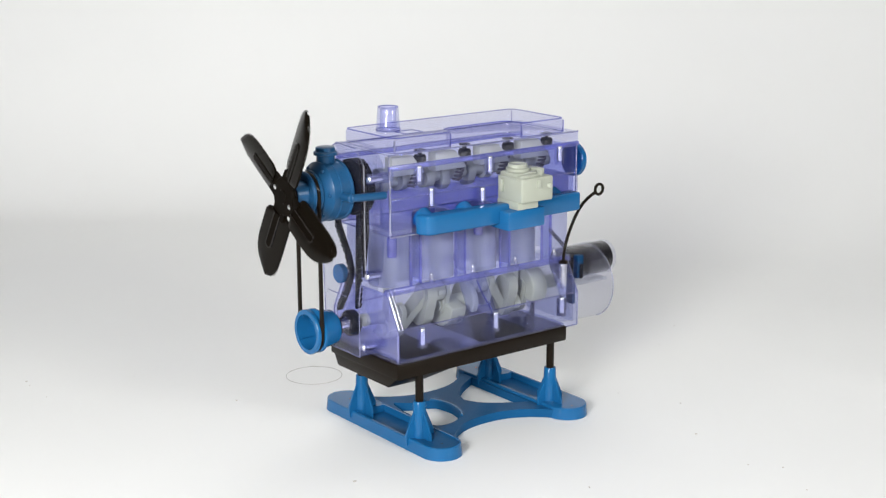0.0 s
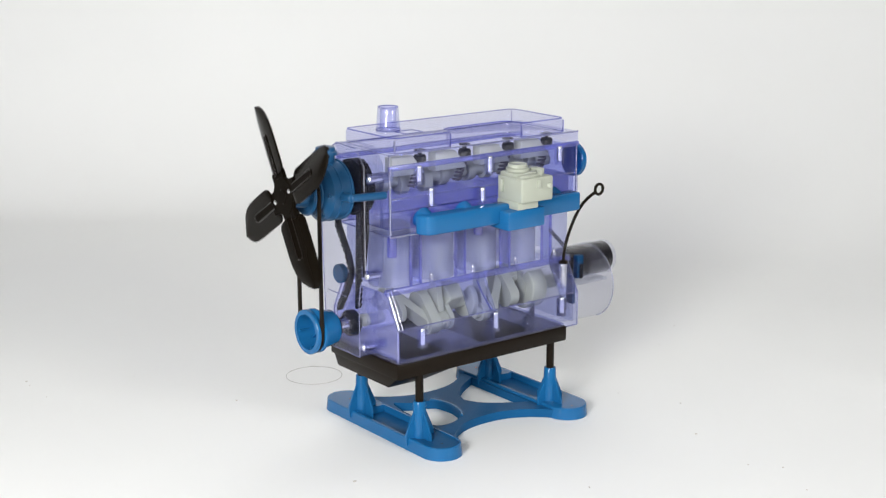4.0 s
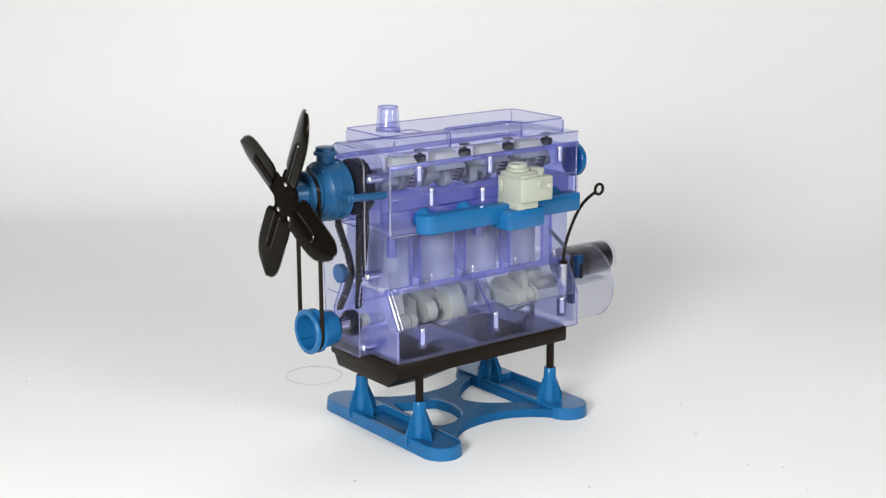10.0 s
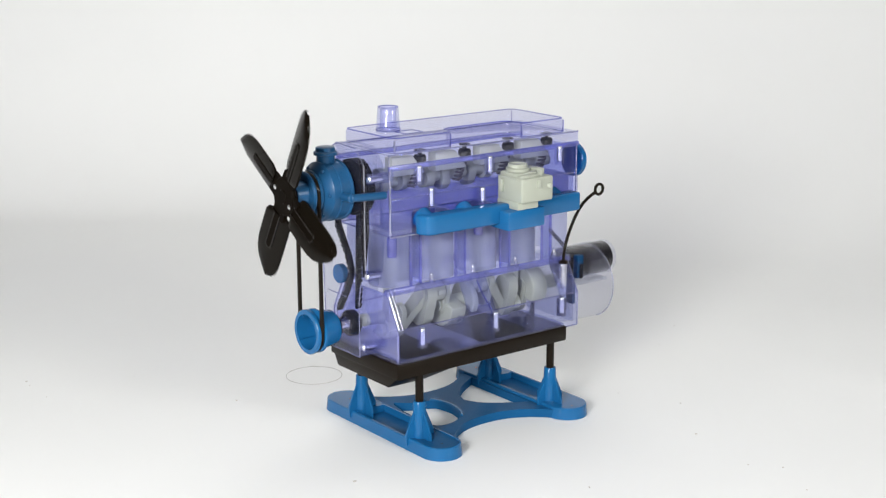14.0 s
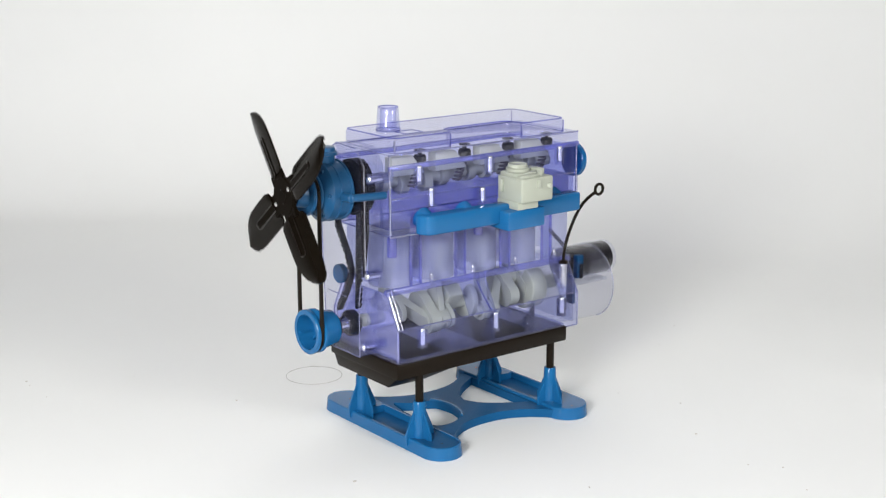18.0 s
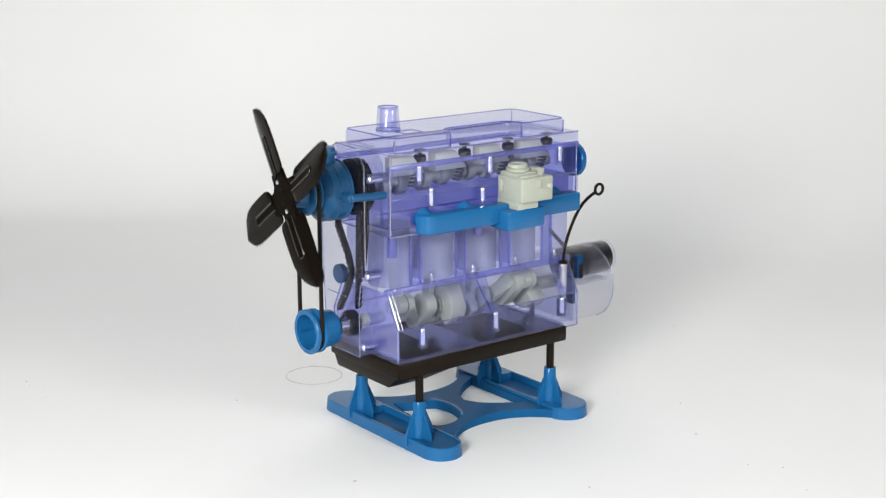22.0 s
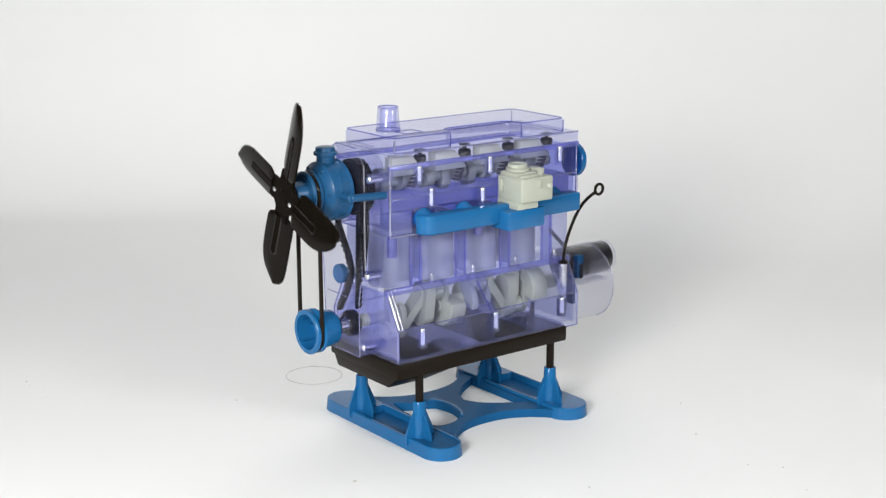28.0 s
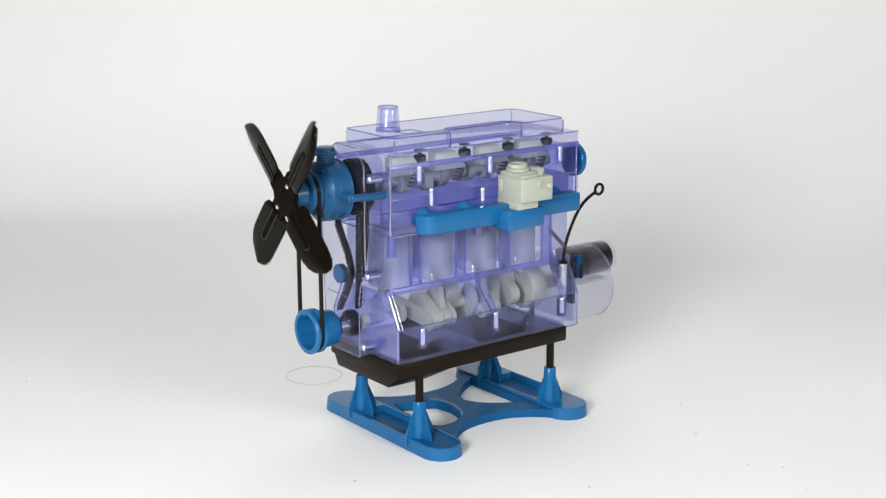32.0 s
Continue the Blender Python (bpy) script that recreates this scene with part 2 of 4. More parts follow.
def room():
    """Plain walls, floor and ceiling round the photo corner, unseen and added to bounce light."""
    r, h, t = 3.6, 2.8, 0.1
    spans = {
        "wall_north": (-r, r, r, r + t, -0.05, h),
        "wall_south": (-r, r, -r - t, -r, -0.05, h),
        "wall_east": (r, r + t, -r - t, r + t, -0.05, h),
        "wall_west": (-r - t, -r, -r - t, r + t, -0.05, h),
        "ceiling": (-r - t, r + t, -r - t, r + t, h, h + t),
        "floor": (-r - t, r + t, -r - t, r + t, -0.15, -0.05),
    }
    for name, span in spans.items():
        bm = bm_new()
        box(bm, *[v / MM for v in span])
        tagged(part(name, bm, WALLPAINT, None), "plain pale grey painted surface of an unseen room added for bounced light", name.split("_")[0], kind="structure")


room()

# ---- the model engine ----
engine = thing("model_engine", "see-through lilac plastic four-cylinder model engine on a blue stand", "model engine")
CRANK_Z, CAM_Z = 100.5, 209.5
X1 = 192.0
BORES = (25.0, 67.0, 112.0, 155.0)
THROW = 14.0
ROD = 52.0


def plate(bm, outline, holes, z0, z1, grow=0.0):
    """A flat plate with holes. grow: how much further the foot of its outline stands out."""
    mid = Vector((sum(p[0] for p in outline) / len(outline), sum(p[1] for p in outline) / len(outline)))
    sides = []
    for z in (z1, z0):
        loops, es = [], []
        for n, loop in enumerate([outline] + holes):
            vs = []
            for x, y in loop:
                p = Vector((x, y))
                if z == z0 and n == 0 and grow:
                    d = p - Vector((mid.x, max(-60, min(60, p.y))))
                    p = p + d.normalized() * grow if d.length > 0.01 else p
                vs.append(bm.verts.new((p.x, p.y, z)))
            es += [bm.edges.new((vs[i], vs[(i + 1) % len(vs)])) for i in range(len(vs))]
            loops.append(vs)
        bmesh.ops.triangle_fill(bm, use_beauty=True, edges=es)
        sides.append(loops)
    for a, b in zip(*sides):
        for i in range(len(a)):
            j = (i + 1) % len(a)
            bm.faces.new((a[i], a[j], b[j], b[i]))
    return bm


def well(cx, half, near, far):
    """Outline of the sunken floor of a foot: a round near end, square far corners."""
    pts = [(cx - half * math.cos(math.pi * k / 16), near + half - half * math.sin(math.pi * k / 16)) for k in range(17)]
    return pts + [(cx + half, far), (cx - half, far)]


def stand():
    for cx, half, y0, y1 in ((28.0, 16.2, -78.5, 88.0), (168.0, 17.2, -71.5, 86.0)):
        bm = bm_new()
        near = y0 + 2.0 if cx < 100 else -34.0
        pocket = well(cx, half - 2.4, near, 35.0)
        plate(bm, capsule(cx, half - 0.7, y0 + 0.7, y1 - 0.7, 20), [pocket], 9.3, 10.0, 0.7)
        plate(bm, capsule(cx, half, y0, y1, 20), [pocket], 0, 9.3, 1.0)
        foot = part("stand_foot", bm, BLUE, engine, "long blue plastic foot with round ends")
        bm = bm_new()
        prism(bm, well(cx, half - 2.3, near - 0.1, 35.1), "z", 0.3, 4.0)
        part("tray", bm, SHADED_BLUE, foot)
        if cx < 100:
            # near-end floor in the same shade-darkened blue
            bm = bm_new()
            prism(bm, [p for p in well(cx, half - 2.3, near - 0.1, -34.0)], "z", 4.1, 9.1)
            part("end_deck", bm, SHADED_BLUE, foot)
    # bridge between the feet, waisted, with two round holes
    bm = bm_new()
    n = 24
    edge = []
    for k in range(n + 1):
        u = k / n
        edge.append((43 + (152.5 - 43) * u, 38 + 27 * abs(2 * u - 1) ** 2.4))
    outer = [(x, 6 - w) for x, w in edge] + [(x, 6 + w) for x, w in reversed(edge)]
    hole = rounded([(49, -28), (66, -30), (84, -19), (90, 4), (86, 24), (66, 29), (54, 42), (49, 20)], 8.0, 7)
    arch = [(107.0, 9.0)]
    for k in range(1, 9):
        u = k / 8
        arch.append((107 + 42 * u, 9 + 42 * u ** 0.55))
    for k in range(8, 0, -1):
        u = k / 8
        arch.append((107 + 42 * u, 9 - 38 * u ** 0.55))
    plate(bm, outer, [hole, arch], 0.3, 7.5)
    bridge = part("stand_bridge", bm, SHADED_BLUE, engine)
    bm = bm_new()
    mid = Vector((68, 0))
    inner = [Vector(p) for p in hole[18:38]]
    lip = [tuple(p) for p in inner] + [tuple(p + (p - mid).normalized() * 2.0) for p in reversed(inner)]
    prism(bm, lip, "z", 7.3, 9.0)
    part("bridge_rib", bm, BLUE, bridge)
    for x in (23.3, 161.3):
        for y in (-40.5, 40.5):
            bm = bm_new()
            lathe(bm, (x, y, 4.2), (x, y, 39), [(0, 0), (0, 6.2), (34.3, 5.0), (34.8, 4.7), (34.8, 3.5), (26, 3.5), (26, 0)], 24)
            for dx, dy in ((1, 0), (-1, 0), (0, 1), (0, -1)):
                reach = 13.5 if dx else 15
                tri = [(4, 4.2), (reach, 4.2), (reach, 13), (4.6, 33), (4, 33)]
                if dx:
                    prism(bm, [(x + dx * u, v) for u, v in tri], "y", y - 0.9, y + 0.9)
                else:
                    prism(bm, [(y + dy * u, v) for u, v in tri], "x", x - 0.9, x + 0.9)
            part("stand_post", bm, BLUE, engine, "blue ribbed post socket")
            bm = bm_new()
            rod(bm, (x, y, 28), (x, y, 66), 3.3, seg=20, edge=0.4)
            part("leg", bm, BLACK, engine, "dark brown round leg")
            bm = bm_new()
            hy = y + (24 if y > 0 else -24)
            hz = 8.9 if y < 0 and x < 100 else 9.8
            lathe(bm, (x + 4, hy, hz), (x + 4, hy, hz + 0.4), [(0, 0), (0, 1.0), (0.25, 1.0), (0.25, 0)], 12)
            part("screw_hole", bm, BLACK, engine)


stand()


def oil_pan():
    bm = bm_new()
    box(bm, -2.4, 173.4, -47.6, 47.6, 61.9, 74.8, 1.5, 2)
    pan = part("oil_pan", bm, BLACK, engine, "black-brown plastic oil pan")
    bm = bm_new()
    top = [(-1.0, -46), (70, -46), (70, 46), (-1.0, 46)]
    low = [(0.5, -30), (36, -30), (36, 42), (0.5, 42)]
    a = [bm.verts.new((x, y, 64.0)) for x, y in top]
    b = [bm.verts.new((x, y, 51.5)) for x, y in low]
    bm.faces.new(a)
    bm.faces.new(b[::-1])
    for k in range(4):
        bm.faces.new((a[k], b[k], b[(k + 1) % 4], a[(k + 1) % 4]))
    bmesh.ops.bevel(bm, geom=bm.edges[:], offset=1.2, segments=2, profile=0.5, affect="EDGES")
    part("sump", bm, BLACK, pan)
    for x0, x1, y0, y1 in ((-1.0, 172, -46.4, -43), (-1.0, 172, 43, 46.4), (-1.0, 8, -42.9, 42.9), (168, 172, -42.9, 42.9)):
        bm = bm_new()
        box(bm, x0, x1, y0, y1, 72.0, 77.2, 0.8, 1)
        part("pan_lip", bm, MILKY, pan, "milky lip where the clear case sits in the pan")
    for x0, x1 in ((50, 86), (142, 167.8)):
        bm = bm_new()
        box(bm, x0, x1, -42.8, 42.8, 75.0, 75.8, 0.3, 1)
        part("pan_web", bm, MILKY, pan, "milky flat web between two dark wells")
    for x in (48, 97, 140):
        bm = bm_new()
        prism(bm, [(-43.5, 75), (-24, 75), (-43, 99)], "x", x - 0.7, x + 0.7)
        part("inner_rib", bm, PALE, pan)


oil_pan()

SKIRT = [(-29.9, 129.5), (-44.6, 101.6), (-44.6, 72.5), (44.6, 72.5), (44.6, 101.6), (29.9, 129.5)]


def edge_bars(name, runs, r, parent, mat):
    for a, b in runs:
        bm = bm_new()
        rod(bm, a, b, r, seg=8)
        part(name, bm, mat, parent)


def crankcase():
    bm = bm_new()
    prism(bm, SKIRT, "x", 0, 187.9)
    bm.faces.ensure_lookup_table()
    gone = [f for f in bm.faces if abs(f.calc_center_median().z - 115.5) < 2 and f.calc_center_median().y < -30]
    gone += [f for f in bm.faces if abs(f.normal.z) > 0.99 or abs(f.normal.x) > 0.99]
    bmesh.ops.delete(bm, geom=gone, context="FACES_ONLY")
    case = part("crankcase", bm, CASE, engine, "clear lilac crankcase")
    for x0, x1, mat, name in ((0.5, 71.0, PALE, "window"), (71.0, 98.0, MILKY, "window_bar"), (98.0, 168.0, PALE, "window"), (168.0, 187.0, MILKY, "window_bar")):
        bm = bm_new()
        prism(bm, [(-29.9, 129.2), (-44.4, 101.8), (-43.2, 101.4), (-28.8, 128.8)], "x", x0 + 0.1, x1 - 0.1)
        part(name, bm, mat, case)
    runs = []
    for s in (-1, 1):
        runs += [((0, s * 44.6, 101.6), (187, s * 44.6, 101.6)), ((0, s * 44.6, 73), (187, s * 44.6, 73))]
        for x in (0, 187.5):
            runs += [((x, s * 30, 129), (x, s * 44.6, 101.6)), ((x, s * 44.6, 101.6), (x, s * 44.6, 73))]
    edge_bars("edge_bead", runs, 0.6, case, EDGE)
    for s in (-1, 1):
        bm = bm_new()
        box(bm, -1, 190, min(s * 27, s * 33), max(s * 27, s * 33), 126.2, 131, 1.2, 2)
        part("ledge", bm, LEDGE, case)
    # two bars added to imitate the bright reflection on the slanted edge
    for x, r in ((1.0, 1.1), (4.4, 0.6)):
        bm = bm_new()
        rod(bm, (x, -30.5, 129.5), (x, -45.4, 101.8), r, seg=12)
        part("edge_glint", bm, SHINY, case, "added clear bar imitating a bright reflection on the case edge")
    for x in (66, 98, 140):
        bm = bm_new()
        prism(bm, [(-43.5, 101), (-43.5, 74), (-30, 74), (-36, 101)], "x", x - 0.5, x + 0.5)
        part("web_rib", bm, THIN, case)
    for x0, x1 in ((47, 74), (133, 180)):
        bm = bm_new()
        prism(bm, [(x0 + 4, 101), (x0 - 2, 78), (x1 + 3, 78), (x1 - 3, 101)], "y", -43.9, -42.8, 0.3, 1)
        part("milky_wall", bm, PALE, case, "milky thicker part of the crankcase wall")
    bm = bm_new()
    prism(bm, [(-29, 127), (-43, 101), (-43, 76), (43, 76), (43, 101), (29, 127)], "x", 183.2, 184.6)
    part("end_wall", bm, THIN, case)
    bm = bm_new()
    prism(bm, [(-29, 127), (-43, 101), (-43, 76), (43, 76), (43, 101), (29, 127)], "x", 1.4, 2.6)
    part("end_wall", bm, HAZY, case)
    bm = bm_new()
    sweep(bm, [(84, -37, 127), (86.5, -40, 118), (93, -44, 103)], 0.7, 8)
    part("mould_line", bm, DEEP, case)
    for x in (24, 98, 170):
        bm = bm_new()
        pipe(bm, (x, -44, 84), (x, -44, 98), 4.2, 2.4, seg=20)
        boss = part("screw_boss", bm, NECK, case)
        bm = bm_new()
        rod(bm, (x, -44, 86), (x, -44, 100), 2.3, seg=16, edge=0.5)
        part("screw", bm, CHROME, boss, "bright steel screw")
    # black bar added to stand for the dark slot in the far wall
    for x, y, z in ((84.0, 39.0, 73.0),):
        bm = bm_new()
        box(bm, x - 21, x + 21, y - 2, y + 2, z + 2, z + 7, 0.6, 1)
        part("far_wall_slot", bm, BLACK, case, "dark bar standing for a dark slot in the far wall")
    return case


crankcase()


def block():
    bm = bm_new()
    box(bm, 2, 190, -28, 28, 131, 173.6, 1.5, 2)
    open_shell(bm)
    blk = part("cylinder_block", bm, MILKY, engine, "clear lilac cylinder block")
    for x in BORES:
        bm = bm_new()
        lathe(bm, (x, 0, 127), (x, 0, 173), [(0, 17.5), (46, 17.5)], 40)
        part("cylinder_sleeve", bm, FROST, blk)
    # beads added to imitate the white glints low on the sleeves
    for x in BORES:
        bm = bm_new()
        lathe(bm, (x + 20.5, -28, 129.5), (x + 19.8, -28, 139), [(0, 0), (0.3, 1.5), (1.2, 2.0), (5, 1.6), (8, 1.0), (9, 0)], 16)
        part("sleeve_glint", bm, SHINY, blk, "added clear bead imitating the glint at a sleeve's foot")
    for x in (29, 73.5, 120, 165):
        for d in (-4.8, 4.8):
            bm = bm_new()
            box(bm, x + d - 0.9, x + d + 0.9, -30, -27.9, 131, 173.6, 0.4, 1)
            part("rib", bm, DEEP, blk)
        bm = bm_new()
        box(bm, x - 3.8, x + 3.8, -29.4, -28.3, 131.5, 173, 0.3, 1)
        part("rib_web", bm, CLEAR, blk)
    return blk


block()


def head():
    bm = bm_new()
    box(bm, 0, X1, -35.8, 35.8, 174, 228.2, 1.5, 2)
    open_shell(bm, lower=False)
    hd = part("cylinder_head", bm, CLEAR, engine, "clear lilac cylinder head")
    runs = []
    for s in (-1, 1):
        for x in (0.5, X1 - 0.5):
            runs.append(((x, s * 35.3, 174), (x, s * 35.3, 228)))
        runs.append(((0, s * 35.5, 174.3), (X1, s * 35.5, 174.3)))
    runs.append(((0.4, -35, 174.3), (0.4, 35, 174.3)))
    runs.append(((0, -35.5, 203), (X1, -35.5, 203)))
    edge_bars("edge_bead", runs, 0.6, hd, EDGE)
    # added bars for the white highlights on the head's edges
    edge_bars("edge_glint", [((0, -36.4, 174), (26, -36.4, 174))], 0.9, hd, SHINY)
    edge_bars("edge_glint", [((0.2, -35.8, 176), (0.2, -35.8, 226)), ((X1, -36, 176), (X1, -36, 200))], 0.9, hd, SHINY)
    for x, y, z0, z1 in ((37, -38.6, 194, 207), (88, -38.6, 190, 201), (3, -33.5, 158, 173), (88, -33.5, 164, 173)):
        bm = bm_new()
        pipe(bm, (x, y, z0), (x, y, z1), 3.8, 2.3, seg=20)
        boss = part("screw_boss", bm, NECK if z1 > 180 else DEEP, hd)
        if z1 > 180:
            bm = bm_new()
            rod(bm, (x, y, z0 + 2), (x, y, z1 + 2), 2.2, seg=16, edge=0.5)
            part("screw", bm, CHROME, boss, "bright steel screw")
    for x in (26, 96, 170):
        bm = bm_new()
        pipe(bm, (x, -38, 213), (x, -38, 226), 4.2, 2.4, seg=20)
        boss = part("screw_boss", bm, NECK, hd)
        bm = bm_new()
        rod(bm, (x, -38, 215), (x, -38, 227.5), 2.3, seg=16, edge=0.5)
        part("screw", bm, CHROME, boss, "bright steel screw")
    for s in (-1, 1):
        bm = bm_new()
        box(bm, -1, X1 + 1, min(s * 34, s * 37.4), max(s * 34, s * 37.4), 225.2, 229.3, 1.0, 2)
        part("ledge", bm, LEDGE, hd)
    bm = bm_new()
    box(bm, 4, X1 - 4, -31, 31, 177, 202, 1.5, 2)
    part("combustion_deck", bm, TINTED, hd)
    for x in (46, 90, 134):
        bm = bm_new()
        box(bm, x - 0.8, x + 0.8, -30.5, 30.5, 178, 201, 0.3, 1)
        part("port_wall", bm, CLEAR, hd)
    bm = bm_new()
    box(bm, 188.2, 190.4, -34, 34, 176, 226, 0.5, 1)
    part("end_wall", bm, CLEAR, hd)
    return hd


head()


def valve_gear():
    bm = bm_new()
    rod(bm, (-3, 0, CAM_Z), (X1 - 2, 0, CAM_Z), 5.0, seg=20)
    shaft = part("camshaft", bm, GREY, engine, "light grey camshaft with lobes", at=(0, 0, CAM_Z))
    for i, x in enumerate(BORES):
        for j, dx in enumerate((-9, 9)):
            turn = Matrix.Translation((0, 0, CAM_Z)) @ Matrix.Rotation(radians(90 * i + 70 * j), 4, "X")
            bm = bm_new()
            pts = []
            for k in range(24):
                a = 6.283185307 * k / 24
                r = 8.0 + 4.0 * max(0.0, math.cos(a)) ** 3
                p = turn @ Vector((0, r * math.sin(a), r * math.cos(a)))
                pts.append((p.y, p.z))
            prism(bm, pts, "x", x + dx - 4, x + dx + 4, 0.4, 1)
            part("cam_lobe", bm, GREY, shaft, at=(0, 0, CAM_Z))
    for x in BORES:
        bm = bm_new()
        prism(bm, [(x - 12, 217), (x + 20, 217), (x + 8, 232), (x - 12, 232)], "y", -21, -11, 0.9, 2)
        part("rocker_block", bm, GREY, engine, "light grey rocker block under the cover")
    for x in (44.0, 88.6, 134.0, 176.0):
        for y in (-15,):
            bm = bm_new()
            lathe(bm, (x, y, 224), (x, y, 236), [(0, 0), (0, 3), (2, 5), (5.5, 5.2), (7, 4.2), (7, 1.6), (10, 1.6), (10, 4.6), (11.2, 4.6), (11.5, 3.6), (11.5, 0)], 20)
            part("rocker_button", bm, RUBBER, engine, "black round rocker button")
            bm = bm_new()
            coil = []
            for k in range(61):
                a = 6.283185307 * k / 12
                s = k / 60
                coil.append((x - 9 + 6 * s + 2.9 * math.cos(a), y - 1 + 2.9 * math.sin(a), 206 + 14 * s))
            sweep(bm, coil, 1.0, 6)
            part("valve_spring", bm, SPRING, engine, "dark coiled valve spring")
    return shaft


CAM = valve_gear()


def cover():
    bm = bm_new()
    box(bm, -1, X1 + 0.5, -36.4, 36.4, 228.4, 237.8, 0.8, 2)
    open_shell(bm, upper=False)
    cov = part("rocker_cover", bm, COVER, engine, "clear lilac rocker cover with a filler neck")
    shape = [(5, -34.7), (62, -34.7), (66, -17), (131, -17), (131, -34.7), (180, -34.7), (180, 34.7), (5, 34.7)]
    bm = bm_new()
    crowned(bm, rounded(shape, 7.0, 7), 237.9, 250, 3.4, 6)
    part("raised_top", bm, COVER, cov)
    bm = bm_new()
    lathe(bm, (24.5, 0, 249.8), (24.5, 0, 269), [(0, 6.5), (0, 9.6), (18, 8.2), (19, 7.6), (19, 6.2), (2, 6.8), (0, 6.5)], 36)
    neck = part("filler_neck", bm, NECK, cov, "open violet filler neck")
    for z, r in ((268.6, 7.6), (251.0, 9.4)):
        bm = bm_new()
        sweep(bm, [(24.5 + r * math.cos(6.283185307 * k / 40), r * math.sin(6.283185307 * k / 40), z) for k in range(40)], 0.6, 6, True)
        part("neck_rim", bm, EDGE, neck)
    # added bars that draw the highlights along the cover's edges and corners
    edge_bars("edge_glint", [((0, -36.7, 238.0), (X1, -36.7, 238.0)), ((-1.2, -36, 238.0), (-1.2, 36, 238.0))], 0.35, cov, SHINY)
    edge_bars("edge_glint", [((6.4, -33.4, 239), (6.4, -33.4, 247.5)), ((-0.8, -36.2, 229.5), (-0.8, -36.2, 237))], 0.8, cov, SHINY)
    edge_bars("recess_edge", [((25, -22, 250), (42, -22, 250)), ((42, -22, 250), (42, -8, 250)), ((42, -8, 250), (25, -8, 250)), ((25, -8, 250), (25, -22, 250))], 0.45, cov, EDGE)
    runs = []
    for s in (-1, 1):
        runs += [((-1, s * 36.2, 228.8), (X1, s * 36.2, 228.8)), ((-1, s * 36.2, 237.4), (X1, s * 36.2, 237.4))]
    edge_bars("edge_bead", runs, 0.6, cov, EDGE)
    rim = rounded([(6, -33.7), (61.4, -33.7), (65.4, -16), (132, -16), (132, -33.7), (179, -33.7), (179, 33.7), (6, 33.7)], 7.0, 7)
    bm = bm_new()
    sweep(bm, [(x, y, 249.5) for x, y in rim], 0.5, 6, True)
    part("rim_bead", bm, DEEP, cov)
    bm = bm_new()
    sweep(bm, [(x, y, 238.2) for x, y in rounded(shape, 7.0, 7)], 0.4, 6, True)
    part("foot_bead", bm, EDGE, cov)
    edge_bars("edge_bead", [((6.75, -32.95, 238), (6.75, -32.95, 247.5)), ((60.6, -33, 238), (60.6, -33, 248)), ((132.8, -33, 238), (132.8, -33, 248)), ((178.2, -33, 238), (178.2, -33, 248)), ((178.2, 33, 238), (178.2, 33, 248))], 0.5, cov, DEEP)


cover()


def toothed_strand(bm, pts, half, thick, side):
    """A flat belt strand along points of (y, z), at x -8, with teeth on one side."""
    pts = [Vector(p) for p in pts]
    for a, b in zip(pts, pts[1:]):
        d = (b - a).normalized()
        n = Vector((-d.y, d.x)) * side
        quad = [a, b, b + n * thick, a + n * thick]
        prism(bm, [(p.x, p.y) for p in quad], "x", -8 - half, -8 + half)
        count = int((b - a).length / 4.2)
        for k in range(count):
            c = a + d * (4.2 * k + 2.1)
            quad = [c - d * 1.1 - n * 1.6, c + d * 1.1 - n * 1.6, c + d * 1.4 + n * 0.2, c - d * 1.4 + n * 0.2]
            prism(bm, [(p.x, p.y) for p in quad], "x", -8 - half, -8 + half)
    return bm


